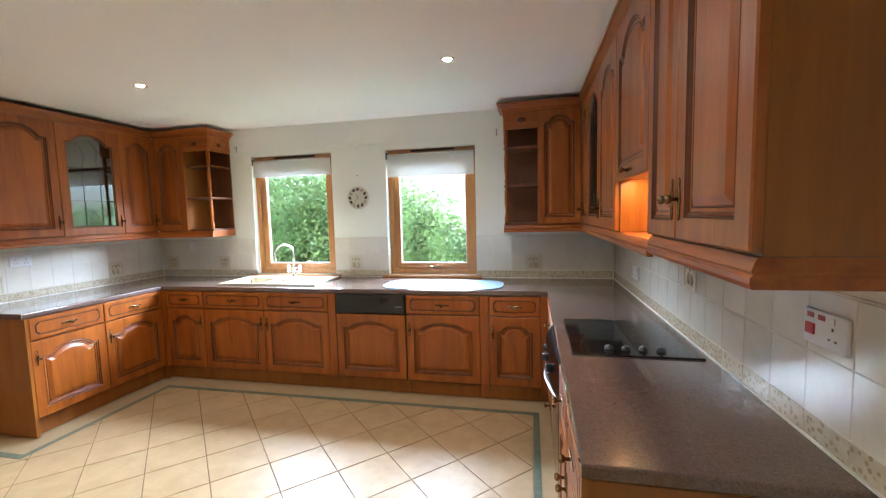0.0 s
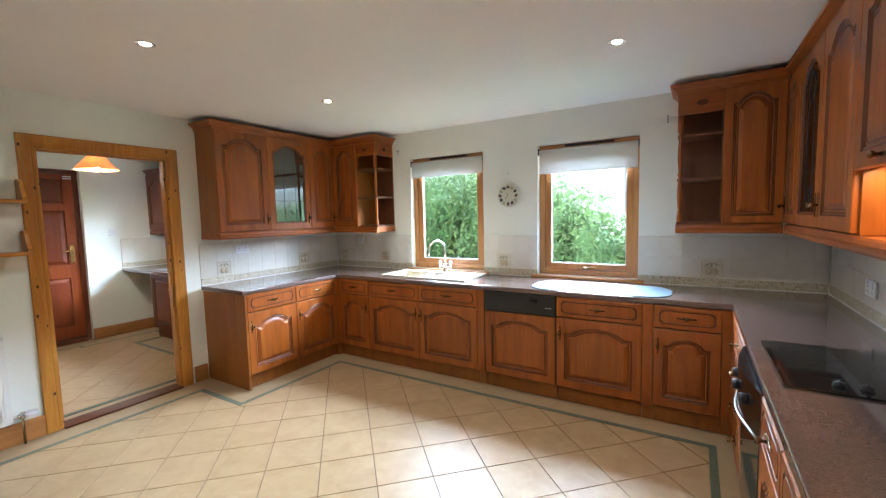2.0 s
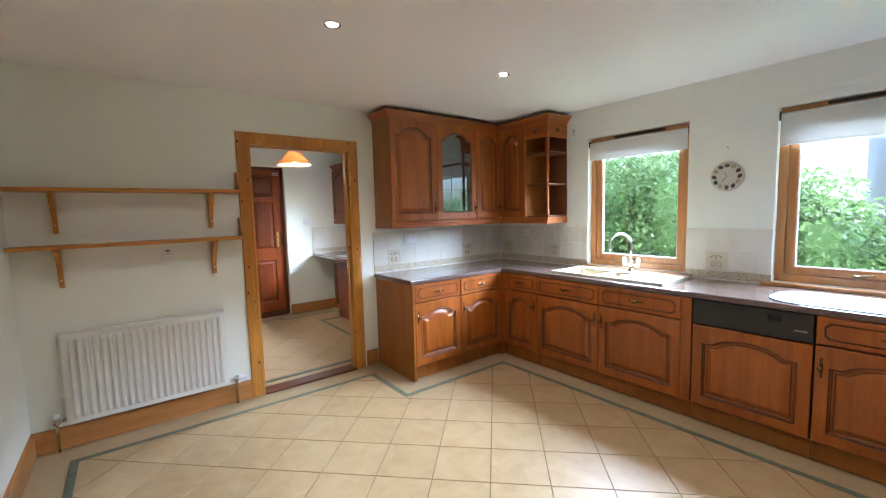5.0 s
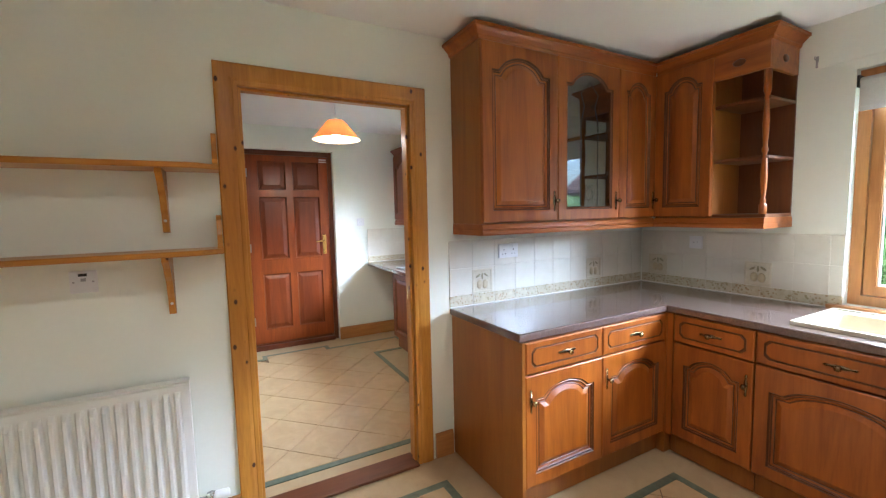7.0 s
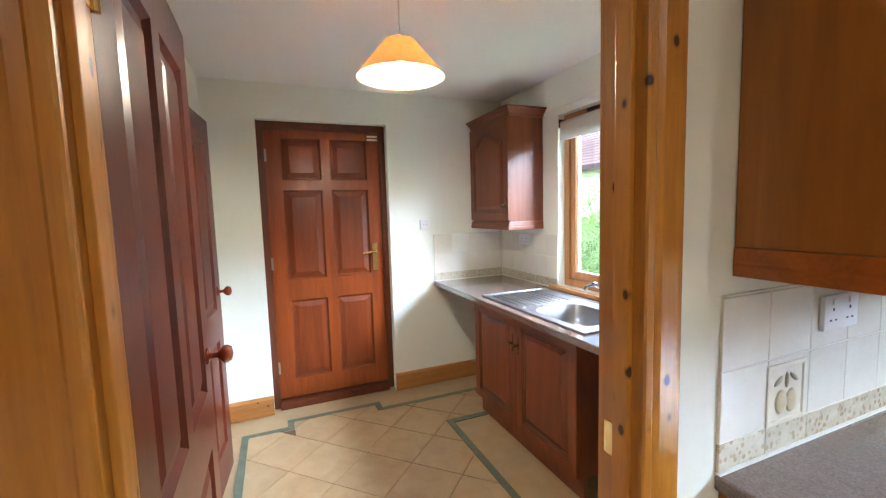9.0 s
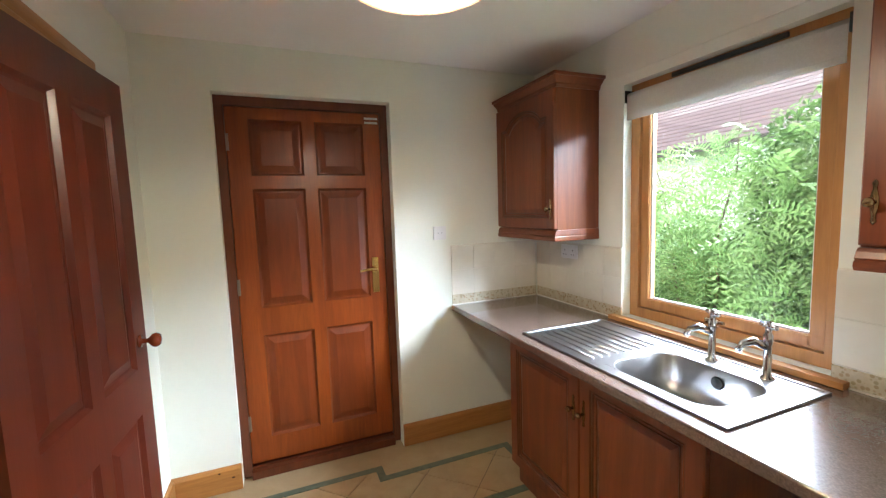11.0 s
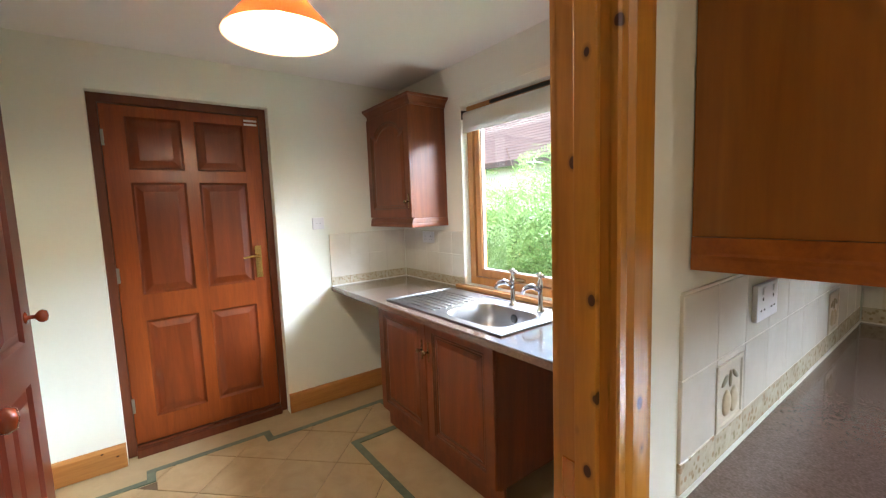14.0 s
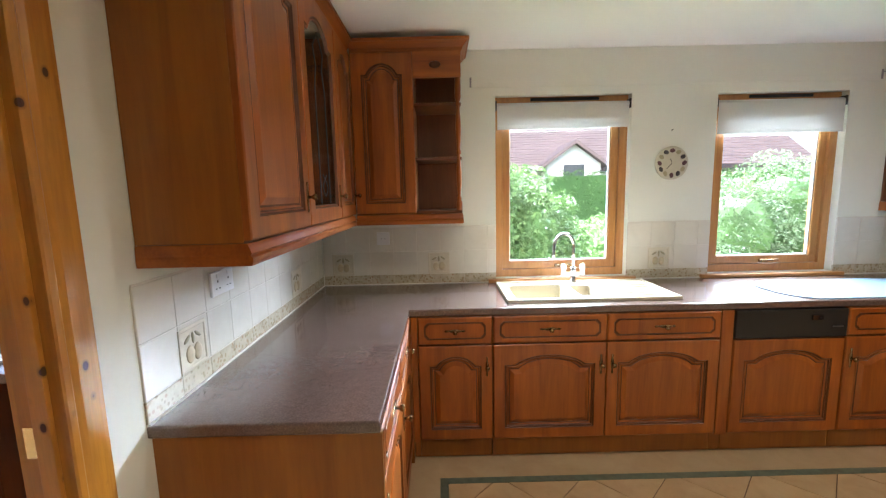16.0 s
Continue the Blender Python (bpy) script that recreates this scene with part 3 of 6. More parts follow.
def window(name, opening, wall_y, blind_z, label):
    x0, x1, z0, z1 = opening
    y0, y1 = wall_y + 0.055, wall_y + 0.125
    wn_ = thing(name, label, "window", kind="structure")
    f, s = 0.05, 0.05
    bm = grid_solid(bmesh.new(), [x0, x0 + f, x1 - f, x1], [z0, z0 + f, z1 - f, z1], lambda u, v: not inside(u, v, [(x0 + f, x1 - f, z0 + f, z1 - f)]), y0, y1, "xzy")
    part("window_frame", bm, M_PINEW, wn_, "varnished pine outer frame")
    a, b, c, d = x0 + f + 0.003, x1 - f - 0.003, z0 + f + 0.003, z1 - f - 0.003
    bm = grid_solid(bmesh.new(), [a, a + s, b - s, b], [c, c + s, d - s, d], lambda u, v: not inside(u, v, [(a + s, b - s, c + s, d - s)]), y0 + 0.014, y1 - 0.004, "xzy")
    bmesh.ops.bevel(bm, geom=list(bm.edges), offset=0.004, segments=2, affect="EDGES")
    sash = part("sash", bm, M_PINEW, wn_)
    g = 0.008
    bm = grid_solid(bmesh.new(), [a + s, a + s + g, b - s - g, b - s], [c + s, c + s + g, d - s - g, d - s], lambda u, v: not inside(u, v, [(a + s + g, b - s - g, c + s + g, d - s - g)]), y0 + 0.03, y0 + 0.045, "xzy")
    part("gasket", bm, M_WPLAST, sash, "pale glazing bead")
    pane = part("pane", boxes((a + s, b - s, y0 + 0.034, y0 + 0.04, c + s, d - s)), M_GLASS, sash)
    pane.visible_shadow = False
    part("trickle_vent", boxes((x0 + 0.24, x1 - 0.2, y0 - 0.014, y0 - 0.001, z1 - 0.028, z1 - 0.008), bevel=0.003), M_BLACK, wn_, "dark slotted trickle vent")
    bm = boxes(((x0 + x1) / 2 - 0.03, (x0 + x1) / 2 + 0.03, y0 - 0.006, y0 + 0.012, z0 + 0.062, z0 + 0.082), bevel=0.002)
    tube(bm, [((x0 + x1) / 2 - 0.02, y0 - 0.01, z0 + 0.072), ((x0 + x1) / 2, y0 - 0.03, z0 + 0.075), ((x0 + x1) / 2 + 0.075, y0 - 0.032, z0 + 0.082)], 0.007)
    part("window_handle", bm, M_BRONZE, sash, "dark bronze catch")
    sill = structure("window_sill", boxes((x0 - 0.055, x1 + 0.05, wall_y - 0.045, wall_y, 0.882, 0.904), (x0 + 0.001, x1 - 0.001, wall_y + 0.0005, wall_y + 0.054, 0.882, 0.904)), M_PINEWX, "varnished pine window board", "window sill")
    bl = thing("roller_blind", "white fabric roller blind rolled nearly up", "blind", group="roller blinds")
    by = wall_y + 0.03
    bm = bmesh.new()
    tube(bm, [(x0 + 0.012, by, z1 - 0.062), (x1 - 0.012, by, z1 - 0.062)], 0.021, 16)
    part("roll", bm, M_BLIND, bl, "", True)
    part("fabric", boxes((x0 + 0.014, x1 - 0.014, by - 0.0225, by - 0.0205, blind_z, z1 - 0.062)), M_BLIND, bl)
    part("hem_bar", boxes((x0 + 0.014, x1 - 0.014, by - 0.0265, by - 0.0165, blind_z - 0.022, blind_z), bevel=0.003), M_BLIND, bl)
    for bx in (x0 + 0.001, x1 - 0.011):
        part("bracket", boxes((bx, bx + 0.01, by - 0.026, by + 0.026, z1 - 0.09, z1 - 0.03), bevel=0.002), M_BLACK, bl, "dark end bracket")
    return wn_


window("window_1", W1, YN, 1.925, "pine framed casement window above the sink")
window("window_2", W2, YN, 1.865, "pine framed casement window above the worktop")
window("window_3", WU, UN, 1.955, "pine framed window above the utility sink")

# ---- cabinet fronts ----


def arch_top(u, flat=0.13):
    """Height of a cathedral arch, 0 to 1, across its width u."""
    if u < flat or u > 1 - flat:
        return 0.0
    v = (u - flat) / (1 - 2 * flat)
    return 0.2 * min(1.0, 14 * min(v, 1 - v)) + 0.8 * math.sin(math.pi * v) ** 0.75


def front_loop(w, h, edge, inset, y, rise, n=18):
    """One contour of a door front: a rectangle with an arched head, drawn in by inset."""
    a = edge + inset
    top = h - edge - rise - inset
    pts = [(a, a), (w - a, a), (w - a, top - 0.03 if rise else top - 0.002)]
    pts += [(a + (w - 2 * a) * (1 - k / n), top + rise * arch_top(k / n)) for k in range(n + 1)]
    pts.append((a, top - 0.03 if rise else top - 0.002))
    return [(x, y, z) for x, z in pts]


def outer_loop(w, h, y, edge, rise, d=0.0, n=18):
    top = h - edge - rise
    low = top - 0.03 if rise else top - 0.002
    pts = [(d, d), (w - d, d), (w - d, low)]
    pts += [(d + (w - 2 * d) * (1 - k / n), h - d) for k in range(n + 1)]
    pts.append((d, low))
    return [(x, y, z) for x, z in pts]


def drop_handle(m, parent, flat=False):
    """Antique brass plate with pointed ends and a round knob; upright, or lying for drawers."""
    bm = bmesh.new()
    prof = [(0.0, -0.05), (0.005, -0.043), (0.003, -0.03), (0.007, -0.012), (0.0075, 0.0), (0.007, 0.012), (0.003, 0.03), (0.005, 0.043), (0.0, 0.05)]
    front = [(x, -0.0035, z) for x, z in prof] + [(-x, -0.0035, z) for x, z in prof[-2:0:-1]]
    back = [(x, 0.0, z) for x, _, z in front]
    loft(bm, [back, front])
    lathe(bm, [(0.005, 0), (0.0045, 0.012), (0.009, 0.017), (0.0115, 0.023), (0.0095, 0.029), (0.002, 0.031)], 12, pose(0, -0.003, 0, 90))
    ob = part("handle", bm, M_BRONZE, parent, "antique brass knob on a shaped plate", True)
    ob.matrix_local = m @ (pose(0, 0, 0, 0, 90, 0) if flat else pose(0, 0, 0))
    return ob


def door_front(parent, x, z, w, h, handle="right", rise=0.055, glazed=False, mats=None, name="door", hz=None):
    """A framed front with an arched, raised panel or leaded glass; front face at y = -0.022."""
    wood_m = mats or M_OAK
    t, e = 0.022, 0.06 if w > 0.34 else 0.05
    rise = min(rise, 0.17 * w)
    bm = bmesh.new()
    loops = [outer_loop(w, h, 0, e, rise), outer_loop(w, h, -t + 0.004, e, rise), outer_loop(w, h, -t, e, rise, 0.004)]
    loops += [front_loop(w, h, e, i, y, rise) for i, y in ((0, -t), (0.004, -t + 0.006), (0.008, -t + 0.006), (0.011, -t + 0.004), (0.016, -t + 0.010))]
    mis = [0, 0, 0, 1, 1, 0, 1]
    loft(bm, loops, not glazed, False, mis)
    door = part(name, bm, [wood_m, M_GLAZE], parent)
    door.matrix_local = pose(x, 0, z)
    if glazed:
        bm = bmesh.new()
        loft(bm, [front_loop(w, h, e, 0.0155, -0.013, rise), front_loop(w, h, e, 0.0155, -0.009, rise)])
        part("glass_pane", bm, M_GLASSC, door, "clear leaded glass pane")
        bm = bmesh.new()
        for fx_ in (0.36, 0.64):
            xx = w * fx_
            tube(bm, [(xx, -0.014, e + 0.02), (xx, -0.014, h * 0.62), (xx + (w / 2 - xx) * 0.4, -0.014, h * 0.72), (xx, -0.014, h * 0.8), (w / 2, -0.014, h - e - 0.05)], 0.0025, 6)
        for s in (-1, 1):
            tube(bm, [(w / 2 + s * 0.035 * math.sin(k / 2), -0.014, e + 0.05 + 0.012 * k) for k in range(9)], 0.002, 6)
        part("leading", bm, M_LEADING, door, "dark leaded tracery")
    else:
        bm = bmesh.new()
        steps = ((0.016, -t + 0.010), (0.024, -t + 0.012), (0.027, -t + 0.009), (0.03, -t + 0.012), (0.05, -t + 0.003), (0.053, -t + 0.002))
        loft(bm, [front_loop(w, h, e, i, y, rise) for i, y in steps], False, True, [0, 1, 1, 0, 0])
        part("panel", bm, [wood_m, M_GLAZE], door)
    if handle:
        hx = {"right": w - e * 0.48, "left": e * 0.48, "middle": w / 2}[handle]
        drop_handle(pose(hx, -t, hz if hz else h - e - 0.06) @ Matrix.Scale(1.15, 4), door, handle == "middle")
    return door


def drawer_front(parent, x, z, w, h, mats=None, name="drawer_front"):
    t = 0.022
    wood_m = mats or M_OAK

    def ring(i, y, clip=0.0):
        a, b, c, d = i, w - i, i * 0.85, h - i * 0.85
        if not clip:
            return [(a, y, c), (a, y, c), (b, y, c), (b, y, c), (b, y, d), (b, y, d), (a, y, d), (a, y, d)]
        k = clip
        return [(a, y, c + k), (a + k, y, c), (b - k, y, c), (b, y, c + k), (b, y, d - k), (b - k, y, d), (a + k, y, d), (a, y, d - k)]

    bm = bmesh.new()
    loops = [ring(0, 0, 0.0005), ring(0, -t + 0.006, 0.0005), ring(0.007, -t, 0.0005), ring(0.033, -t, 0.02), ring(0.036, -t + 0.004, 0.02), ring(0.04, -t + 0.004, 0.02), ring(0.044, -t, 0.02)]
    loft(bm, loops, True, True, [0, 0, 0, 1, 1, 1, 0])
    d = part(name, bm, [wood_m, M_GLAZE], parent)
    d.matrix_local = pose(x, 0, z)
    drop_handle(pose(w / 2, -t, h / 2) @ Matrix.Scale(1.15, 4), d, True)
    return d


# ---- base units: plinth 0.12, door 0.13 to 0.675, drawer 0.685 to 0.835 ----
CT = 0.88


def carcass(parent, w, depth, z0, z1, mat, t=0.018, back=True):
    for x in (0, w - t):
        part("side_panel", boxes((x, x + t, 0, depth, z0, z1)), mat, parent)
    part("bottom_panel", boxes((t, w - t, 0.002, depth, z0, z0 + t)), mat, parent)
    part("front_rail", boxes((t, w - t, 0.002, 0.03, z1 - 0.03, z1)), mat, parent)
    if back:
        part("back_panel", boxes((t, w - t, depth - 0.008, depth, z0 + t, z1)), mat, parent)


def base_unit(m, cols, label, group="kitchen base units", mats=None, side_mat=None, depth=0.56, name="base_unit", drawers=True, ends=""):
    """cols: (width, handle side). The unit's own x runs to the viewer's right, its front at y = 0."""
    w = sum(c[0] for c in cols)
    u = thing(name, label, "cabinet", m, group)
    wd = mats or M_OAK
    carcass(u, w, depth, 0.12, 0.84, side_mat or M_SIDE)
    part("plinth", boxes((0.001, w - 0.001, 0.028, 0.044, 0.0, 0.118)), side_mat or M_SIDE, u)
    x = 0
    for cw, hd in cols:
        if drawers:
            door_front(u, x + 0.002, 0.13, cw - 0.004, 0.545, hd, mats=wd)
            drawer_front(u, x + 0.002, 0.683, cw - 0.004, 0.152, wd)
        else:
            door_front(u, x + 0.002, 0.13, cw - 0.004, 0.705, hd, 0.0, mats=wd, hz=0.53)
        x += cw
    return u


FY = 3.797  # fronts of the window run


def filler(m, w, label="honey oak filler strip between base units"):
    f = thing("filler_panel", label, "panel", m, "filler panels")
    part("strip", boxes((0.001, w - 0.001, -0.02, 0.0, 0.12, 0.838)), M_OAK, f)
    part("plinth", boxes((0.001, w - 0.001, 0.028, 0.044, 0, 0.118)), M_SIDE, f)


filler(facing("south", -3.913, FY), 0.035)
post = thing("corner_post", "honey oak post in the inner corner of the units", "panel")
part("post", boxes((-3.95, -3.914, 3.7685, 3.818, 0.12, 0.838)), M_OAK, post)
part("plinth", boxes((-3.985, -3.914, 3.7685, 3.841, 0.0, 0.118)), M_SIDE, post)
base_unit(facing("south", -3.878, FY), [(0.405, "right")], "honey oak base unit with arched door and drawer in the corner")
base_unit(facing("south", -3.470, FY), [(0.618, "right"), (0.618, "left")], "double honey oak base unit beneath the kitchen sink")
filler(facing("south", -2.233, FY), 0.065)
base_unit(facing("south", -1.548, FY), [(0.605, "left")], "honey oak base unit beside the dishwasher")
filler(facing("south", -0.942, FY), 0.065)
base_unit(facing("south", -0.876, FY), [(0.398, "left")], "narrow honey oak base unit next to the oven run")
filler(facing("south", -0.478, FY), 0.064)

dw = thing("dishwasher", "built-in dishwasher with black controls behind an oak door", "dishwasher", facing("south", -2.166, FY))
part("body", boxes((0.005, 0.61, 0.0, 0.55, 0.12, 0.835)), M_BLACK, dw)
part("plinth", boxes((0.001, 0.615, 0.028, 0.044, 0, 0.118)), M_SIDE, dw)
door_front(dw, 0.006, 0.13, 0.604, 0.54, None)
bm = boxes((0.006, 0.61, -0.026, -0.001, 0.678, 0.836), bevel=0.006)
cp = part("control_panel", bm, M_BLACK, dw, "matt black control panel")
part("door_pull", boxes((0.41, 0.47, -0.0335, -0.0265, 0.775, 0.805), bevel=0.003), M_BLACKG, cp)
part("display", boxes((0.53, 0.585, -0.0295, -0.0265, 0.735, 0.741)), M_STEEL, cp, "small pale marking")

LX = -3.937
base_unit(facing("east", LX, 2.733), [(0.51, "left"), (0.525, "left")], "honey oak base unit with two arched doors at the doorway end", depth=0.60)
endp = thing("end_panel", "plain oak veneer end panel beside the doorway", "panel")
part("board", boxes((XL + 0.0, LX + 0.022, 2.713, 2.732, 0.0, 0.839), bevel=0.002), M_SIDE, endp)

RX = -0.412
base_unit(facing("west", RX, 2.408), [(0.383, "right"), (0.383, "left")], "honey oak base unit beside the oven", depth=0.57)
endp = thing("end_panel", "oak veneer end panel at the end of the worktop", "panel")
part("board", boxes((RX - 0.02, XR, 1.623, 1.641, 0.0, 0.839), bevel=0.002), M_SIDE, endp)
du = thing("drawer_unit", "honey oak four-drawer unit in the corner", "cabinet", facing("west", RX, 3.755), "kitchen base units")
carcass(du, 0.735, 0.57, 0.12, 0.84, M_SIDE)
part("plinth", boxes((0.001, 0.734, 0.028, 0.044, 0.0, 0.118)), M_SIDE, du)
for z0, hh in ((0.13, 0.2), (0.335, 0.18), (0.52, 0.158), (0.683, 0.152)):
    drawer_front(du, 0.22, z0, 0.513, hh)
part("corner_post", boxes((0.002, 0.217, -0.02, 0.0, 0.13, 0.838)), M_OAK, du)

ov = thing("oven", "built-in electric oven with bowed steel trim", "oven", facing("west", RX, 3.018))
part("body", boxes((0.004, 0.602, 0.0, 0.55, 0.12, 0.836)), M_BLACK, ov)
part("plinth", boxes((0.001, 0.605, 0.028, 0.044, 0, 0.118)), M_SIDE, ov)
od = part("oven_door", boxes((0.006, 0.6, -0.024, -0.001, 0.14, 0.66), bevel=0.004), M_BLACKG, ov, "black glass oven door")
bm = bmesh.new()
tube(bm, [(0.05 + 0.5 * k / 12, -0.03 - 0.04 * math.sin(math.pi * k / 12), 0.655) for k in range(13)], 0.006, 10)
part("door_handle", bm, M_STEEL, od, "bowed steel handle", True)
bm = bmesh.new()
arc = [(0.006 + 0.594 * k / 16, -0.024 - 0.04 * math.sin(math.pi * k / 16)) for k in range(17)]
low = [(x, y, 0.668) for x, y in arc] + [(0.6, -0.001, 0.668), (0.006, -0.001, 0.668)]
loft(bm, [low, [(x, y, 0.834) for x, y, _ in low]])
cp = part("control_panel", bm, M_DKSTEEL, ov, "bowed dark steel control panel")
for kx in (0.15, 0.3, 0.45):
    bm = bmesh.new()
    lathe(bm, [(0.022, 0), (0.02, 0.022), (0.004, 0.024)], 16, pose(kx, -0.024 - 0.038 * math.sin(math.pi * (kx - 0.006) / 0.594), 0.75, 90))
    part("knob", bm, M_BLACK, cp, "", True)

# ---- worktops ----


def worktop(name, us, vs, keep, label, z1=CT):
    bm = grid_solid(bmesh.new(), us, vs, keep, z1 - 0.038, z1, "xyz")
    bmesh.ops.recalc_face_normals(bm, faces=bm.faces)
    sharp = [e_ for e_ in bm.edges if len(e_.link_faces) == 2 and abs(e_.link_faces[0].normal.dot(e_.link_faces[1].normal)) < 0.1 and any(abs(f.normal.z) > 0.9 for f in e_.link_faces)]
    bmesh.ops.bevel(bm, geom=sharp, offset=0.007, segments=3, profile=0.5, affect="EDGES")
    w = thing(name, label, "worktop")
    part("slab", bm, M_TOP, w)
    return w


SK = (-3.335, -2.785, 3.895, 4.275)
tops = [(XL, -3.917, 2.70, YN), (-3.917, -0.432, 3.776, YN), (-0.432, XR, 1.618, YN)]
worktop(
    "worktop",
    [XL, -3.917, SK[0], SK[1], -0.432, XR],
    [1.618, 2.70, 3.776, SK[2], SK[3], YN],
    lambda u, v: inside(u, v, tops) and not inside(u, v, [SK]),
    "brown speckled laminate worktop round three sides",
)
USK = (-5.98, -5.53, 3.18, 3.53)
worktop("utility_worktop", [UX, USK[0], USK[1], XL - WALL_T - 0.0], [3.07, USK[2], USK[3], UN], lambda u, v: not inside(u, v, [USK]), "brown speckled laminate worktop along the utility window")

# ---- wall cabinets: light rail 1.315 to 1.375, doors 1.385 to 2.295, crown to 2.365 ----
RAIL = [(0, 0), (0.018, 0), (0.022, 0.01), (0.022, 0.022), (0.016, 0.028), (0.02, 0.034), (0.014, 0.05), (0.008, 0.06), (0, 0.06)]
CROWN = [(0, 0), (0.006, 0), (0.012, 0.012), (0.012, 0.02), (0.03, 0.036), (0.04, 0.048), (0.05, 0.05), (0.05, 0.066), (0.0, 0.066)]


def rail_and_crown(u, w, depth, z0, z1, left, right, mat):
    """Mouldings along the front, returned to the wall at free ends."""
    for nm, prof, z in (("light_rail", RAIL, z0), ("crown_moulding", CROWN, z1)):
        p = [(o, zz + z) for o, zz in prof]
        bm = bmesh.new()
        mid = [[(0 - (o if left else 0), -o, zz) for o, zz in p], [(w + (o if right else 0), -o, zz) for o, zz in p]]
        k = 1.0 if nm == "crown_moulding" else 0.2
        if left:
            mid[0] = [(-o * k, -o, zz) for o, zz in p]
            mid.insert(0, [(-o * k, depth, zz) for o, zz in p])
        if right:
            mid[-1] = [(w + o * k, -o, zz) for o, zz in p]
            mid.append([(w + o * k, depth, zz) for o, zz in p])
        loft(bm, mid)
        part(nm, bm, mat, u)


def wall_unit(m, doors, label, left=False, right=False, depth=0.29, group="kitchen wall cabinets", mats=None, matx=None, top=2.298, hzs=0.11):
    """doors: (width, handle, glazed)."""
    w = sum(d[0] for d in doors)
    u = thing("wall_cabinet", label, "cabinet", m, group)
    zb = 1.375
    wood_m = M_SIDE if mats is None else mats
    for nm, row in (("side_panel", (0, 0.018, 0.0, depth, zb, top)), ("side_panel", (w - 0.018, w, 0.0, depth, zb, top)), ("bottom_panel", (0.018, w - 0.018, 0.002, depth, zb, zb + 0.018)), ("top_panel", (0.018, w - 0.018, 0.002, depth, top - 0.018, top)), ("back_panel", (0.018, w - 0.018, depth - 0.008, depth, zb + 0.018, top - 0.018)), ("shelf", (0.018, w - 0.018, 0.03, depth - 0.01, 1.68, 1.696)), ("shelf", (0.018, w - 0.018, 0.03, depth - 0.01, 1.99, 2.006))):
        part(nm, boxes(row), wood_m, u)
    if left or right:
        for on, xx in ((left, 0.0), (right, w)):
            if on:
                part("end_rail", boxes((xx - 0.001 if xx else 0.0, xx if xx else 0.001, 0.0, depth, 1.318, 1.374)), M_SIDE, u)
    part("bottom_board", boxes((0.0, w, 0.0, depth, 1.355, 1.374)), M_OAK_SHADED, u)
    x = 0
    for dw_, hd, gl in doors:
        door_front(u, x + 0.002, 1.382, dw_ - 0.004, top - 1.386, hd, 0.075, gl, mats, hz=hzs)
        x += dw_
    rail_and_crown(u, w, depth, 1.314, top, left, right, matx or M_OAKX)
    return u


CXL = -4.262  # carcass fronts of the left run; doors stand 22 mm proud
wall_unit(facing("east", CXL, 2.735), [(0.513, "right", False), (0.512, "right", True), (0.36, "right", False)], "honey oak wall cabinet with arched doors, one glazed", left=True)


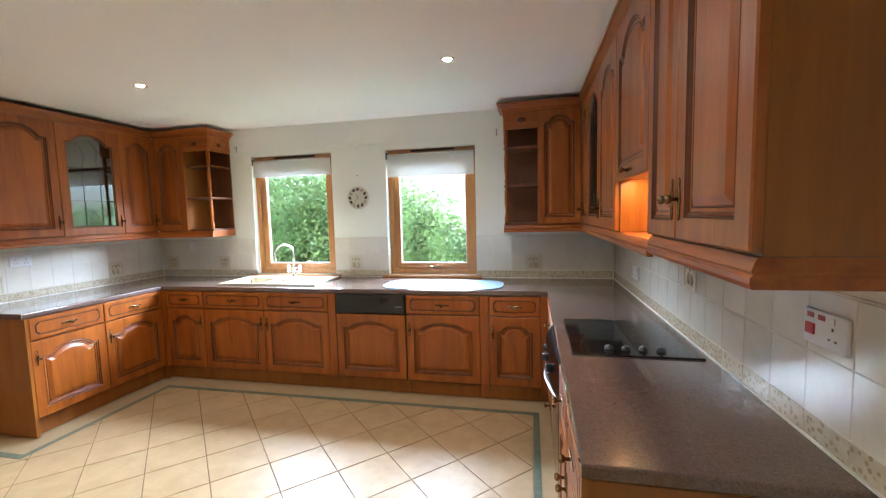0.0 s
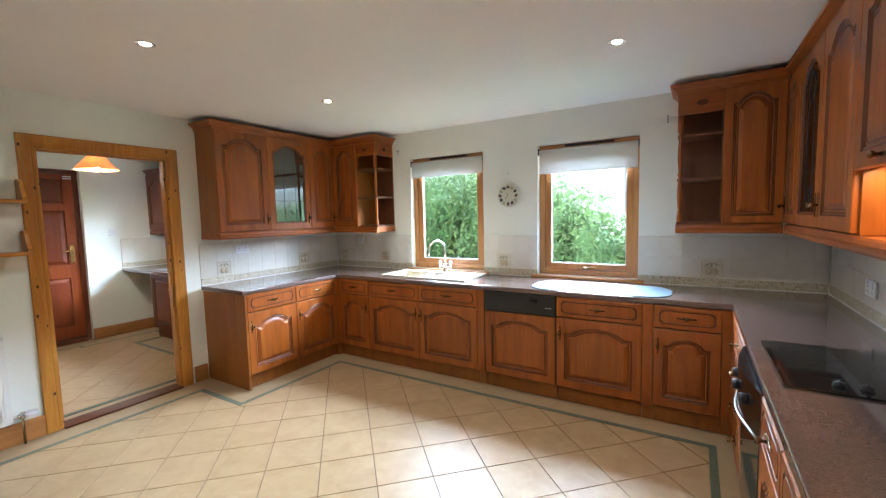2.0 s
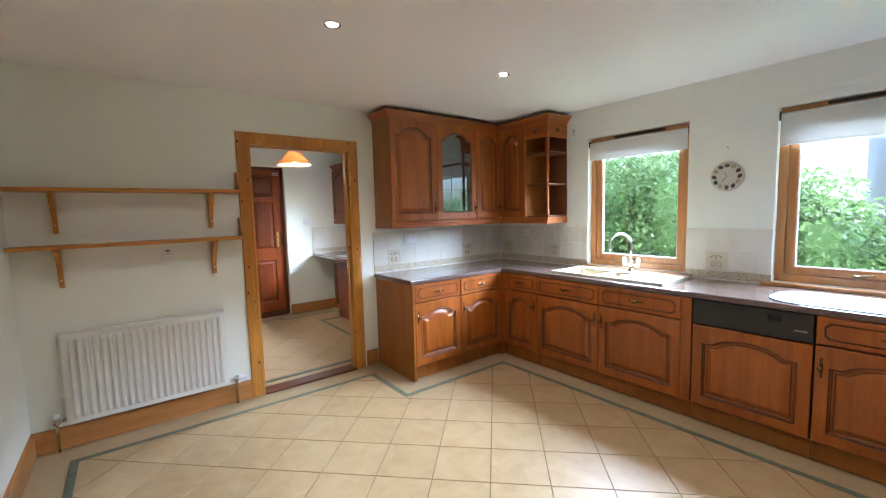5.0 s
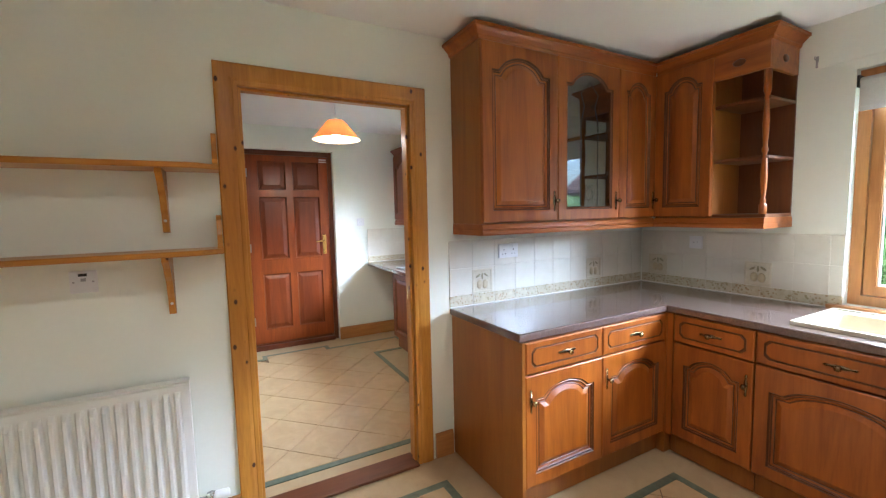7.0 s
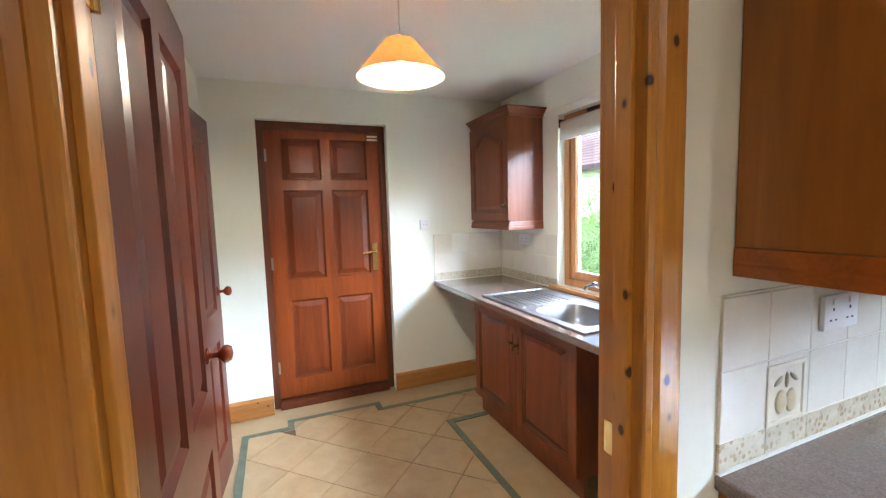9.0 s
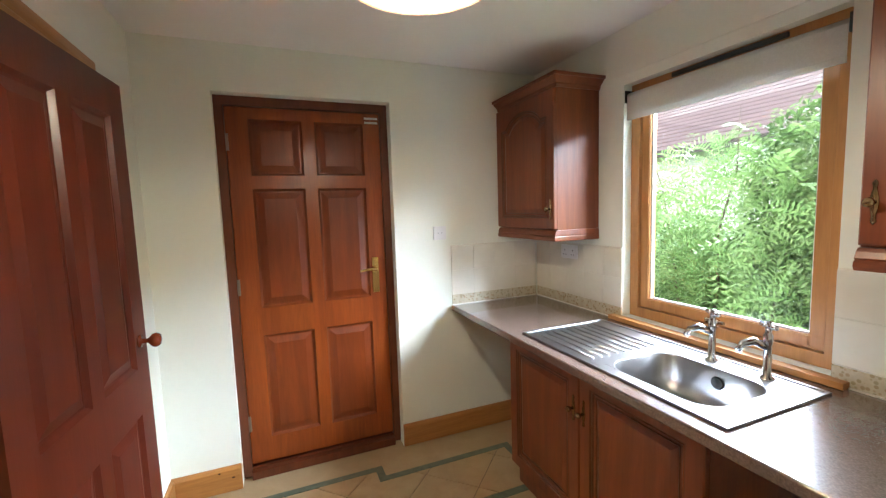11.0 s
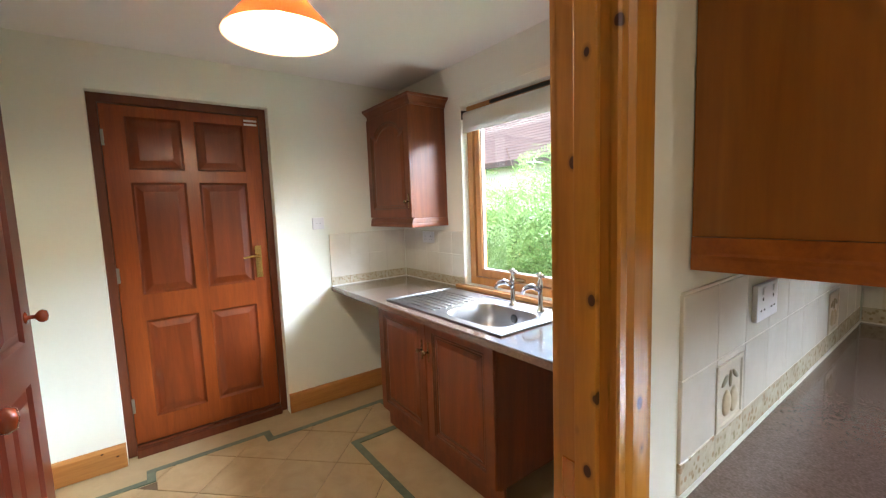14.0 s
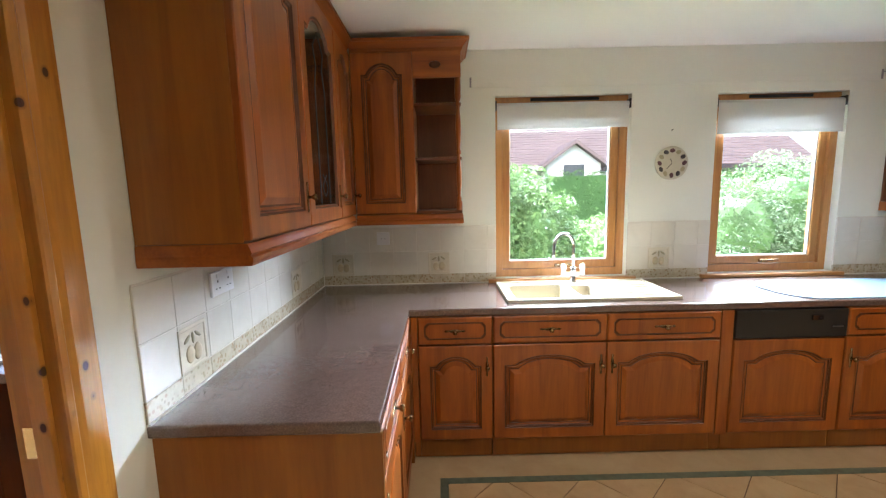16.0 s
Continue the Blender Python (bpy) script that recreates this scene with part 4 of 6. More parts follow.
def shelf_end(m, label, flip, dwid):
    """Corner wall cabinet: one arched door and open shelves with a turned post. Its own x runs to the right; flip: shelves on the left."""
    u = thing("corner_wall_cabinet", label, "cabinet", m, "kitchen wall cabinets")
    sw, depth, zb, top = 0.275, 0.3, 1.375, 2.298
    w = dwid + sw
    X = (lambda a, b: (w - b, w - a)) if flip else (lambda a, b: (a, b))
    for nm, row in (("side_panel", (*X(0, 0.018), 0, depth, zb, top)), ("side_panel", (*X(dwid - 0.018, dwid), 0, depth, zb, top)), ("bottom_panel", (*X(0.018, dwid - 0.018), 0.002, depth, zb, zb + 0.018)), ("top_panel", (*X(0.018, dwid - 0.018), 0.002, depth, top - 0.018, top))):
        part(nm, boxes(row), M_SIDE, u)
    door_front(u, X(0.002, dwid - 0.002)[0], 1.382, dwid - 0.004, top - 1.386, None, 0.075)
    part("back_board", boxes((*X(dwid, w - 0.002), depth - 0.012, depth, zb, top - 0.002)), M_OAK_SHADED, u)
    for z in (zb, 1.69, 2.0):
        part("shelf", boxes((*X(dwid, w), 0.004, depth - 0.013, z, z + 0.018), bevel=0.004), M_OAK_SHADED, u)
    fr = part("frieze", boxes((*X(dwid, w + 0.0), -0.012, 0.008, 2.155, top), (*X(w - 0.02, w), 0.009, depth, 2.155, top)), M_OAKX, u)
    bm = bmesh.new()
    lathe(bm, [(0.034, 0), (0.03, 0.005), (0.012, 0.007)], 20, pose(sum(X(dwid + 0.03, w - 0.05)) / 2, -0.011, 2.225, 90) @ Matrix.Diagonal((1, 0.6, 1, 1)))
    part("carved_oval", bm, M_GLAZE, fr, "carved oval ornament", True)
    bm = bmesh.new()
    sx = 1 if not flip else -1
    lathe(bm, [(0.03, 0), (0.026, 0.005), (0.012, 0.007)], 20, pose(w if not flip else 0.0, depth * 0.5, 2.225, 0, 90 * sx, 0) @ Matrix.Diagonal((0.7, 1, 1, 1)))
    part("carved_oval", bm, M_GLAZE, fr, "", True)
    bm = bmesh.new()
    h = 2.155 - 1.393
    prof = [(0.018, 0), (0.018, 0.05), (0.011, 0.06), (0.015, 0.07), (0.009, 0.085)]
    prof += [(0.009 + 0.007 * math.sin(math.pi * k / 8), 0.085 + 0.24 * k / 8) for k in range(1, 9)]
    prof += [(0.015, 0.335), (0.015, 0.35), (0.01, 0.36)]
    prof += [(0.009 + 0.007 * math.sin(math.pi * k / 8), 0.36 + 0.24 * k / 8) for k in range(1, 9)]
    prof += [(0.015, 0.615), (0.011, 0.63), (0.018, 0.65), (0.018, h)]
    lathe(bm, prof, 14, pose(sum(X(w - 0.036, w)) / 2, 0.012, 1.393))
    part("turned_post", bm, M_OAK, u, "turned oak spindle", True)
    rail_and_crown(u, w, depth, 1.314, top, flip, not flip, M_OAKX)
    part("rail_base", boxes((0, w, 0, depth, 1.32, 1.374)), M_OAK_SHADED, u)
    return u


shelf_end(facing("south", -4.2385, 4.122), "honey oak corner cabinet with open shelves by the sink window", False, 0.3585)
shelf_end(facing("south", -0.765, 4.122), "honey oak corner cabinet with open shelves by the second window", True, 0.337)

CXR = -0.13
wall_unit(facing("west", CXR, 4.12), [(0.36, "left", False), (0.5, "right", True), (0.505, "left", False)], "honey oak wall cabinet with one glazed arched door")
wall_unit(facing("west", CXR, 2.19, 0.014), [(0.288, "right", False), (0.404, "left", False)], "tall-doored honey oak wall cabinet beside the extractor", right=True)

hood = thing("extractor_cabinet", "oak extractor cabinet with lit open niche above the hob", "cabinet", facing("west", CXR, 2.753), "kitchen wall cabinets")
hw = 0.561
for nm, row in (("side_panel", (0, 0.018, 0, 0.29, 1.375, 2.298)), ("side_panel", (hw - 0.018, hw, 0, 0.29, 1.375, 2.298)), ("top_panel", (0.018, hw - 0.018, 0.002, 0.29, 2.28, 2.298))):
    part(nm, boxes(row), M_SIDE, hood)
door_front(hood, 0.002, 1.612, hw - 0.004, 0.682, "middle", 0.08, hz=0.032)
part("niche_panel", boxes((0.019, hw - 0.019, 0.17, 0.182, 1.36, 1.62)), M_OAK, hood, "oak panel glowing orange under the extractor lamp")
part("niche_floor", boxes((0.019, hw - 0.019, 0.0, 0.17, 1.36, 1.372)), M_OAK, hood)
part("niche_roof", boxes((0.019, hw - 0.019, 0.0, 0.28, 1.622, 1.634)), M_SIDE, hood)
rail_and_crown(hood, hw, 0.29, 1.314, 2.298, False, False, M_OAKX)

# ---- utility units ----
base_unit(facing("south", -6.60, 3.165), [(0.54, "right"), (0.54, "left")], "reddish oak double base unit beneath the utility sink", "utility units", M_UT, M_UT, 0.55, drawers=False)
wall_unit(facing("south", UX + 0.002, 3.452), [(0.608, "right", False)], "reddish oak wall cabinet in the utility corner", False, True, 0.285, "utility units", M_UT, M_UTX, 2.135)
wall_unit(facing("south", -5.335, 3.452), [(0.655, "left", False)], "reddish oak wall cabinet beside the utility window", True, False, 0.285, "utility units", M_UT, M_UTX, 2.135)


# ---- sinks, taps, hob ----
def rounded(x0, x1, y0, y1, r, z, n=5):
    pts = []
    for cx, cy, a0 in ((x1 - r, y1 - r, 0), (x0 + r, y1 - r, 90), (x0 + r, y0 + r, 180), (x1 - r, y0 + r, 270)):
        for k in range(n + 1):
            a = radians(a0 + 90 * k / n)
            pts.append((cx + r * math.cos(a), cy + r * math.sin(a), z))
    return pts


def bowl(bm, x0, x1, y0, y1, z, depth, r=0.06, lip=0.012):
    loops = [rounded(x0, x1, y0, y1, r, z), rounded(x0 + lip * 0.4, x1 - lip * 0.4, y0 + lip * 0.4, y1 - lip * 0.4, r, z - 0.006), rounded(x0 + lip, x1 - lip, y0 + lip, y1 - lip, r, z - depth * 0.6), rounded(x0 + lip * 2.5, x1 - lip * 2.5, y0 + lip * 2.5, y1 - lip * 2.5, r, z - depth * 0.95), rounded(x0 + lip * 5, x1 - lip * 5, y0 + lip * 5, y1 - lip * 5, r * 0.6, z - depth)]
    loft(bm, loops, False, True)


sink = thing("kitchen_sink", "cream composite sink with one and a half bowls", "sink")
zs = CT + 0.012
x0, x1, y0, y1 = -3.375, -2.40, 3.865, 4.345
B1, B2 = (-3.32, -2.975, 3.915, 4.255), (-2.935, -2.80, 3.955, 4.215)
us = [x0, B1[0], B1[1], B2[0], B2[1], x1]
vs = [y0, B1[2], B2[2], B2[3], B1[3], y1]
bm = grid_solid(bmesh.new(), us, vs, lambda u, v: not inside(u, v, [B1, B2]), CT + 0.0005, zs)
part("rim", bm, M_SINK, sink)
bm = bmesh.new()
bowl(bm, *B1, zs, 0.17, 0.03)
part("bowl", bm, M_SINK, sink, "", True)
bm = bmesh.new()
bowl(bm, *B2, zs, 0.12, 0.03, 0.008)
part("half_bowl", bm, M_SINK, sink, "", True)
bm = bmesh.new()
for k in range(6):
    box(bm, -2.76, -2.45, 3.94 + 0.05 * k, 3.952 + 0.05 * k, zs, zs + 0.004)
part("drainer_ribs", bm, M_SINK, sink)
edge = grid_solid(bmesh.new(), [x0, x0 + 0.02, x1 - 0.02, x1], [y0, y0 + 0.02, y1 - 0.02, y1], lambda u, v: not inside(u, v, [(x0 + 0.02, x1 - 0.02, y0 + 0.02, y1 - 0.02)]), zs, zs + 0.006)
part("raised_edge", edge, M_SINK, sink)

tap = thing("mixer_tap", "chrome swan-neck mixer tap with white levers", "tap", pose(-2.87, 4.315, zs))
bm = bmesh.new()
lathe(bm, [(0.03, 0), (0.028, 0.008), (0.016, 0.014), (0.016, 0.06), (0.02, 0.07), (0.016, 0.09), (0.012, 0.1)], 18)
part("body", bm, M_CHROME, tap, "", True)
bm = bmesh.new()
path = [(0, 0, 0.09), (0, 0, 0.2), *[(-0.075 * (1 - math.cos(a)), -0.075 * (1 - math.cos(a)) * 0.5, 0.24 + 0.085 * math.sin(a)) for a in [radians(12 * k) for k in range(16)]], (-0.152, -0.076, 0.2), (-0.153, -0.0765, 0.17)]
tube(bm, path, 0.011, 12)
part("spout", bm, M_CHROME, tap, "", True)
bm = bmesh.new()
tube(bm, [(-0.06, 0, 0.055), (0.06, 0, 0.055)], 0.011, 12)
part("cross_bar", bm, M_CHROME, tap, "", True)
for s in (-1, 1):
    bm = bmesh.new()
    lathe(bm, [(0.012, 0), (0.018, 0.012), (0.014, 0.03), (0.019, 0.05), (0.017, 0.07), (0.006, 0.078)], 14, pose(s * 0.062, 0, 0.045))
    part("lever", bm, M_WPLAST, tap, "pale tap head", True)

us_ = thing("utility_sink", "stainless steel sink with ribbed drainer", "sink")
zs = CT + 0.005
x0, x1, y0, y1 = -6.46, -5.455, 3.135, 3.635
UB = (-5.97, -5.54, 3.19, 3.52)
bm = grid_solid(bmesh.new(), [x0, UB[0], UB[1], x1], [y0, UB[2], UB[3], y1], lambda u, v: not inside(u, v, [UB]), CT + 0.0005, zs)
part("rim", bm, M_STEEL, us_)
bm = bmesh.new()
bowl(bm, *UB, zs, 0.15, 0.09, 0.01)
part("bowl", bm, M_STEEL, us_, "", True)
bm = bmesh.new()
rim_o, rim_i = rounded(UB[0], UB[1], UB[2], UB[3], 0.001, zs + 0.0006), rounded(UB[0], UB[1], UB[2], UB[3], 0.09, zs + 0.0006)
loft(bm, [rim_o, rim_i], False, False)
part("bowl_corner", bm, M_STEEL, us_)
bm = bmesh.new()
for k in range(9):
    tube(bm, [(-6.40, 3.19 + 0.043 * k, zs), (-6.03, 3.19 + 0.043 * k, zs)], 0.006, 8)
part("drainer_ribs", bm, M_STEEL, us_, "", True)
bm = grid_solid(bmesh.new(), [x0, x0 + 0.012, x1 - 0.012, x1], [y0, y0 + 0.012, y1 - 0.012, y1], lambda u, v: not inside(u, v, [(x0 + 0.012, x1 - 0.012, y0 + 0.012, y1 - 0.012)]), zs, zs + 0.004)
part("rolled_edge", bm, M_STEEL, us_)
bm = bmesh.new()
lathe(bm, [(0.024, 0), (0.022, 0.004), (0.016, 0.003), (0.003, 0.002)], 18, pose(-5.735, UB[3] - 0.013, 0.835, 90))
part("overflow", bm, M_BLACK, us_, "dark round overflow")
for tx in (-5.805, -5.61):
    t_ = thing("pillar_tap", "chrome pillar tap with cross-head lever", "tap", pose(tx, 3.575, zs) @ Matrix.Diagonal((0.95, 0.95, 1.2, 1)), "utility taps")
    bm = bmesh.new()
    lathe(bm, [(0.026, 0), (0.024, 0.006), (0.014, 0.01), (0.013, 0.1), (0.016, 0.11), (0.016, 0.13), (0.011, 0.14), (0.011, 0.152)], 16)
    part("body", bm, M_CHROME, t_, "", True)
    bm = bmesh.new()
    tube(bm, [(0, 0, 0.095), (-0.02, -0.05, 0.115), (-0.035, -0.09, 0.108), (-0.04, -0.105, 0.088)], [0.012, 0.012, 0.011, 0.01], 12)
    part("spout", bm, M_CHROME, t_, "", True)
    bm = bmesh.new()
    tube(bm, [(-0.035, 0.015, 0.16), (0, 0, 0.155), (0.035, -0.015, 0.16)], 0.008, 10)
    tube(bm, [(0, 0, 0.15), (0, 0, 0.172)], 0.01, 12)
    part("lever", bm, M_CHROME, t_, "", True)

hob = thing("hob", "black ceramic glass hob set into the worktop", "hob")
part("glass_plate", boxes((-0.378, 0.125, 2.395, 2.965, CT + 0.0005, CT + 0.008), bevel=0.002), M_BLACKG, hob)
for k in range(4):
    bm = bmesh.new()
    lathe(bm, [(0.019, 0), (0.019, 0.004), (0.017, 0.006), (0.016, 0.013), (0.003, 0.015)], 16, pose(-0.225 + 0.068 * k, 2.462, CT + 0.008))
    box(bm, -0.228 + 0.068 * k, -0.222 + 0.068 * k, 2.447, 2.477, CT + 0.022, CT + 0.026)
    part("control_knob", bm, M_BLACK, hob, "", True)
for k, (cx, cy, r) in enumerate(((-0.24, 2.83, 0.1), (0.0, 2.83, 0.08), (-0.24, 2.6, 0.075), (0.0, 2.62, 0.1))):
    bm = bmesh.new()
    loft(bm, [[(cx + rr * math.cos(a), cy + rr * math.sin(a), CT + 0.0084) for a in [radians(10 * i) for i in range(36)]] for rr in (r, r - 0.002)], False, False)
    part("heating_ring", bm, plain("ring_mark", (0.07, 0.07, 0.075), 0.3) if k == 0 else bpy.data.materials["ring_mark"], hob)
part("badge", boxes((-0.16, -0.11, 2.945, 2.955, CT + 0.008, CT + 0.0088)), M_STEEL, hob)

board = thing("worktop_saver", "pale blue frosted glass worktop board", "board")
bm = bmesh.new()
loft(bm, [rounded(-1.80, -0.775, 3.80, 4.25, 0.17, CT + 0.001, 8), rounded(-1.80, -0.775, 3.80, 4.25, 0.17, CT + 0.006, 8)])
part("plate", bm, M_BOARD, board)

# ---- shelves, radiator and fittings on the west wall ----


def bracket_outline():
    """Scrolled wooden bracket in its own plane: out from the wall and down."""
    pts = [(0, 0), (0.165, 0), (0.163, -0.02), (0.14, -0.035), (0.12, -0.05), (0.1, -0.085), (0.075, -0.105), (0.06, -0.13), (0.055, -0.16), (0.04, -0.18), (0.035, -0.21), (0.03, -0.25), (0.0, -0.255)]
    return pts


def wooden_shelf(z):
    sh = thing("wall_shelf", "pine wall shelf on scrolled brackets above the radiator", "shelf", None, "pine shelves")
    edge_ = [(0.001, YS + 0.012), (0.19, YS + 0.012), (0.19, 1.45), (0.184, 1.475), (0.168, 1.5), (0.15, 1.525), (0.138, 1.555), (0.001, 1.555)]
    bm = bmesh.new()
    loft(bm, [[(XL + o - d * (0.004 if 0.01 < o else 0), y, zz) for o, y in edge_] for zz, d in ((z - 0.022, 1), (z - 0.018, 0), (z - 0.004, 0), (z, 1))])
    part("board", bm, M_PINEX, sh)
    for by in (0.50, 1.35):
        bm = bmesh.new()
        pts = [(XL + 0.001 + o, zz + z - 0.0205) for o, zz in bracket_outline()]
        loft(bm, [[(x, by - 0.012, zz) for x, zz in pts], [(x, by + 0.012, zz) for x, zz in pts]])
        b = part("bracket", bm, M_PINE, sh)
        for dz in (-0.17, -0.225):
            bm = bmesh.new()
            lathe(bm, [(0.006, 0), (0.004, 0.004)], 8, pose(XL + 0.04, by, z + dz, 0, 90, 0))
            part("screw_cap", bm, M_WPLAST, b)
    bm = bmesh.new()
    pts = [(0, 0), (0.134, 0), (0.136, 0.02), (0.122, 0.038), (0.108, 0.055), (0.1, 0.085), (0.085, 0.118), (0.06, 0.136), (0.03, 0.14), (0.0, 0.136)]
    loft(bm, [[(XL + 0.001 + o, 1.533, z + zz + 0.0005) for o, zz in pts], [(XL + 0.001 + o, 1.553, z + zz + 0.0005) for o, zz in pts]])
    part("end_cheek", bm, M_PINE, sh)
    return sh


wooden_shelf(1.655)
wooden_shelf(1.31)

rad = thing("radiator", "white panel radiator with vertical flutes under the shelves", "radiator")
bm = bmesh.new()
y0, y1, z0, z1, rx = 0.462, 1.385, 0.165, 0.745, XL + 0.035
nf = 22
pitch = (y1 - y0 - 0.05) / nf
line = [(y0, 0.0)]
for k in range(nf):
    a = y0 + 0.025 + pitch * k
    line += [(a + pitch * f_, o) for f_, o in ((0.0, 0.0), (0.22, 0.0), (0.3, 0.003), (0.4, 0.016), (0.48, 0.02), (0.74, 0.02), (0.82, 0.016), (0.92, 0.003))]
line += [(y1 - 0.025, 0.0), (y1, 0.0)]
zz = [(z0, 0.0, -0.006), (z0 + 0.006, 0.0, 0.0), (z0 + 0.032, 0.0, 0.0), (z0 + 0.042, 0.45, 0.0), (z0 + 0.058, 1.0, 0.0), (z1 - 0.058, 1.0, 0.0), (z1 - 0.042, 0.45, 0.0), (z1 - 0.032, 0.0, 0.0), (z1 - 0.006, 0.0, 0.0), (z1, 0.0, -0.006)]
loops = [[(rx + 0.03 + o * k + d, y, z) for y, o in line] + [(rx + 0.012, y1, z), (rx + 0.012, y0, z)] for z, k, d in zz]
loft(bm, loops)
part("panel", bm, M_RAD, rad)
part("top_grille", boxes((XL + 0.012, rx + 0.032, y0 + 0.002, y1 - 0.002, z1 + 0.0005, z1 + 0.008), bevel=0.002), M_RAD, rad)
for sy in (y0 - 0.004, y1):
    part("side_cover", boxes((XL + 0.012, rx + 0.026, sy, sy + 0.004, z0 + 0.02, z1 + 0.006)), M_RAD, rad)
part("back_panel", boxes((XL + 0.012, XL + 0.03, y0, y1, z0, z1 - 0.006)), M_RAD, rad)
for vy, s in ((y1 + 0.004, 1), (y0 - 0.004, -1)):
    bm = bmesh.new()
    tube(bm, [(rx + 0.01, vy, z0 + 0.035), (rx + 0.01, vy + s * 0.05, z0 + 0.035)], 0.012, 12)
    lathe(bm, [(0.016, -0.02), (0.017, 0.02)], 14, pose(rx + 0.01, vy + s * 0.05, z0 + 0.035))
    v = part("valve", bm, M_CHROME, rad, "chrome radiator valve", True)
    bm = bmesh.new()
    if s > 0:
        lathe(bm, [(0.017, 0), (0.02, 0.01), (0.018, 0.06), (0.01, 0.065)], 16, pose(rx + 0.012, vy + 0.06, z0 + 0.037, -90))
    else:
        lathe(bm, [(0.015, 0.02), (0.017, 0.035), (0.013, 0.055)], 14, pose(rx + 0.01, vy - 0.05, z0 + 0.035))
    part("valve_cap", bm, M_WPLAST, v, "white valve head", True)
    bm = bmesh.new()
    tube(bm, [(rx + 0.01, vy + s * 0.05, z0 + 0.015), (rx + 0.01, vy + s * 0.05, 0.0)], 0.0075, 10)
    part("pipe", bm, M_BRONZE, rad, "copper pipe into the floor", True)


def socket(m, label, w=0.147, kind="twin"):
    """Face plate with bevelled edge; own x to the right, front at -y."""
    s = thing("wall_socket", label, "socket", m)
    h = 0.086
    plate = part("plate", boxes((-w / 2, w / 2, -0.011, 0, -h / 2, h / 2), bevel=0.003), M_WPLAST, s)
    if kind in ("twin", "cooker"):
        for cx in ((-0.036, 0.036) if kind == "twin" else (0.03,)):
            for hx_, hz_, hw_, hh_ in ((0, 0.008, 0.003, 0.004), (-0.011, -0.018, 0.004, 0.002), (0.011, -0.018, 0.004, 0.002)):
                part("pin_hole", boxes((cx + hx_ - hw_, cx + hx_ + hw_, -0.0117, -0.0105, hz_ - hh_, hz_ + hh_)), M_BLACK, plate)
            part("rocker", boxes((cx - 0.008, cx + 0.008, -0.0145, -0.0105, 0.02, 0.036), bevel=0.001), M_WPLAST, plate)
    if kind == "cooker":
        part("red_rocker", boxes((-0.062, -0.03, -0.016, -0.0105, -0.02, 0.008), bevel=0.002), M_RED, plate, "red cooker switch")
        for dx in (-0.06, -0.02):
            part("neon", boxes((dx, dx + 0.024, -0.0125, -0.0105, 0.022, 0.034)), M_NEON, plate)
    if kind == "single":
        for dx in (-0.012, 0.012):
            part("screw", boxes((dx - 0.003, dx + 0.003, -0.0122, -0.0105, -0.003, 0.003)), M_STEEL, plate)
    if kind == "control":
        part("display", boxes((-0.014, 0.012, -0.0135, -0.0105, 0.022, 0.033)), M_BLACK, plate)
        part("legend", boxes((-0.008, 0.008, -0.0116, -0.0105, 0.002, 0.014)), M_STEEL, plate, "faint grey mark")
        for dx in (-0.03, 0.03):
            part("screw", boxes((dx - 0.003, dx + 0.003, -0.0122, -0.0105, -0.003, 0.003)), M_STEEL, plate)
    return s


socket(facing("east", XL, 1.066, 1.20), "white heating control box below the pine shelf", 0.085, "control")
socket(facing("east", XL + 0.008, 3.12, 1.195), "white twin socket on the tiled wall")
socket(facing("west", XR - 0.008, 1.78, 1.18), "white cooker switch with red rocker", 0.147, "cooker")
socket(facing("west", XR - 0.008, 3.62, 1.05), "white twin socket behind the hob")
socket(facing("south", -4.13, YN - 0.008, 1.2), "white blank plate on the tiled wall", 0.086, "single")
socket(facing("east", UX, 3.0, 1.36), "white single switch plate beside the back door", 0.086, "single")
socket(facing("south", -6.83, UN - 0.008, 1.22), "white twin socket beneath utility cabinet")
socket(facing("south", -5.0, UN - 0.008, 1.185), "white twin socket on tiles above utility worktop")

HOOKS = ((-0.845, 2.2), (-3.525, 2.2))
# ---- clock ----
clock = thing("wall_clock", "round cream wall clock with dark fruit segments", "clock", facing("south", -2.197, YN - 0.001, 1.66))
bm = bmesh.new()
lathe(bm, [(0.108, 0), (0.11, 0.012), (0.104, 0.018), (0.06, 0.014), (0.003, 0.013)], 36, pose(0, 0, 0, 90))
part("dial", bm, M_PLATE, clock, "", True)
for k in range(12):
    a = radians(30 * k)
    bm = bmesh.new()
    lathe(bm, [(0.0195, 0), (0.016, 0.002), (0.003, 0.0025)], 12, pose(0.084 * math.sin(a), -0.0155, 0.082 * math.cos(a), 90) @ pose(0, 0, 0, 0, 0, 15 * k) @ Matrix.Diagonal((1, 0.75, 1, 1)))
    part("fruit_mark", bm, [M_PLUM, M_LEAFR, M_INK][k % 3], clock, "", True)
for nm, a, ln in (("hour_hand", 335, 0.032), ("minute_hand", 222, 0.05)):
    bm = bmesh.new()
    tube(bm, [(0, -0.017, 0), (ln * math.sin(radians(a)), -0.017, ln * math.cos(radians(a)))], 0.002, 6)
    part(nm, bm, M_INK, clock)
nail = thing("wall_nail", "small dark nail in the wall above the clock", "nail", facing("south", -2.2, YN, 1.875))
bm = bmesh.new()
lathe(bm, [(0.004, 0), (0.004, 0.012)], 8, pose(0, 0, 0, 90))
part("shank", bm, M_BLACK, nail)

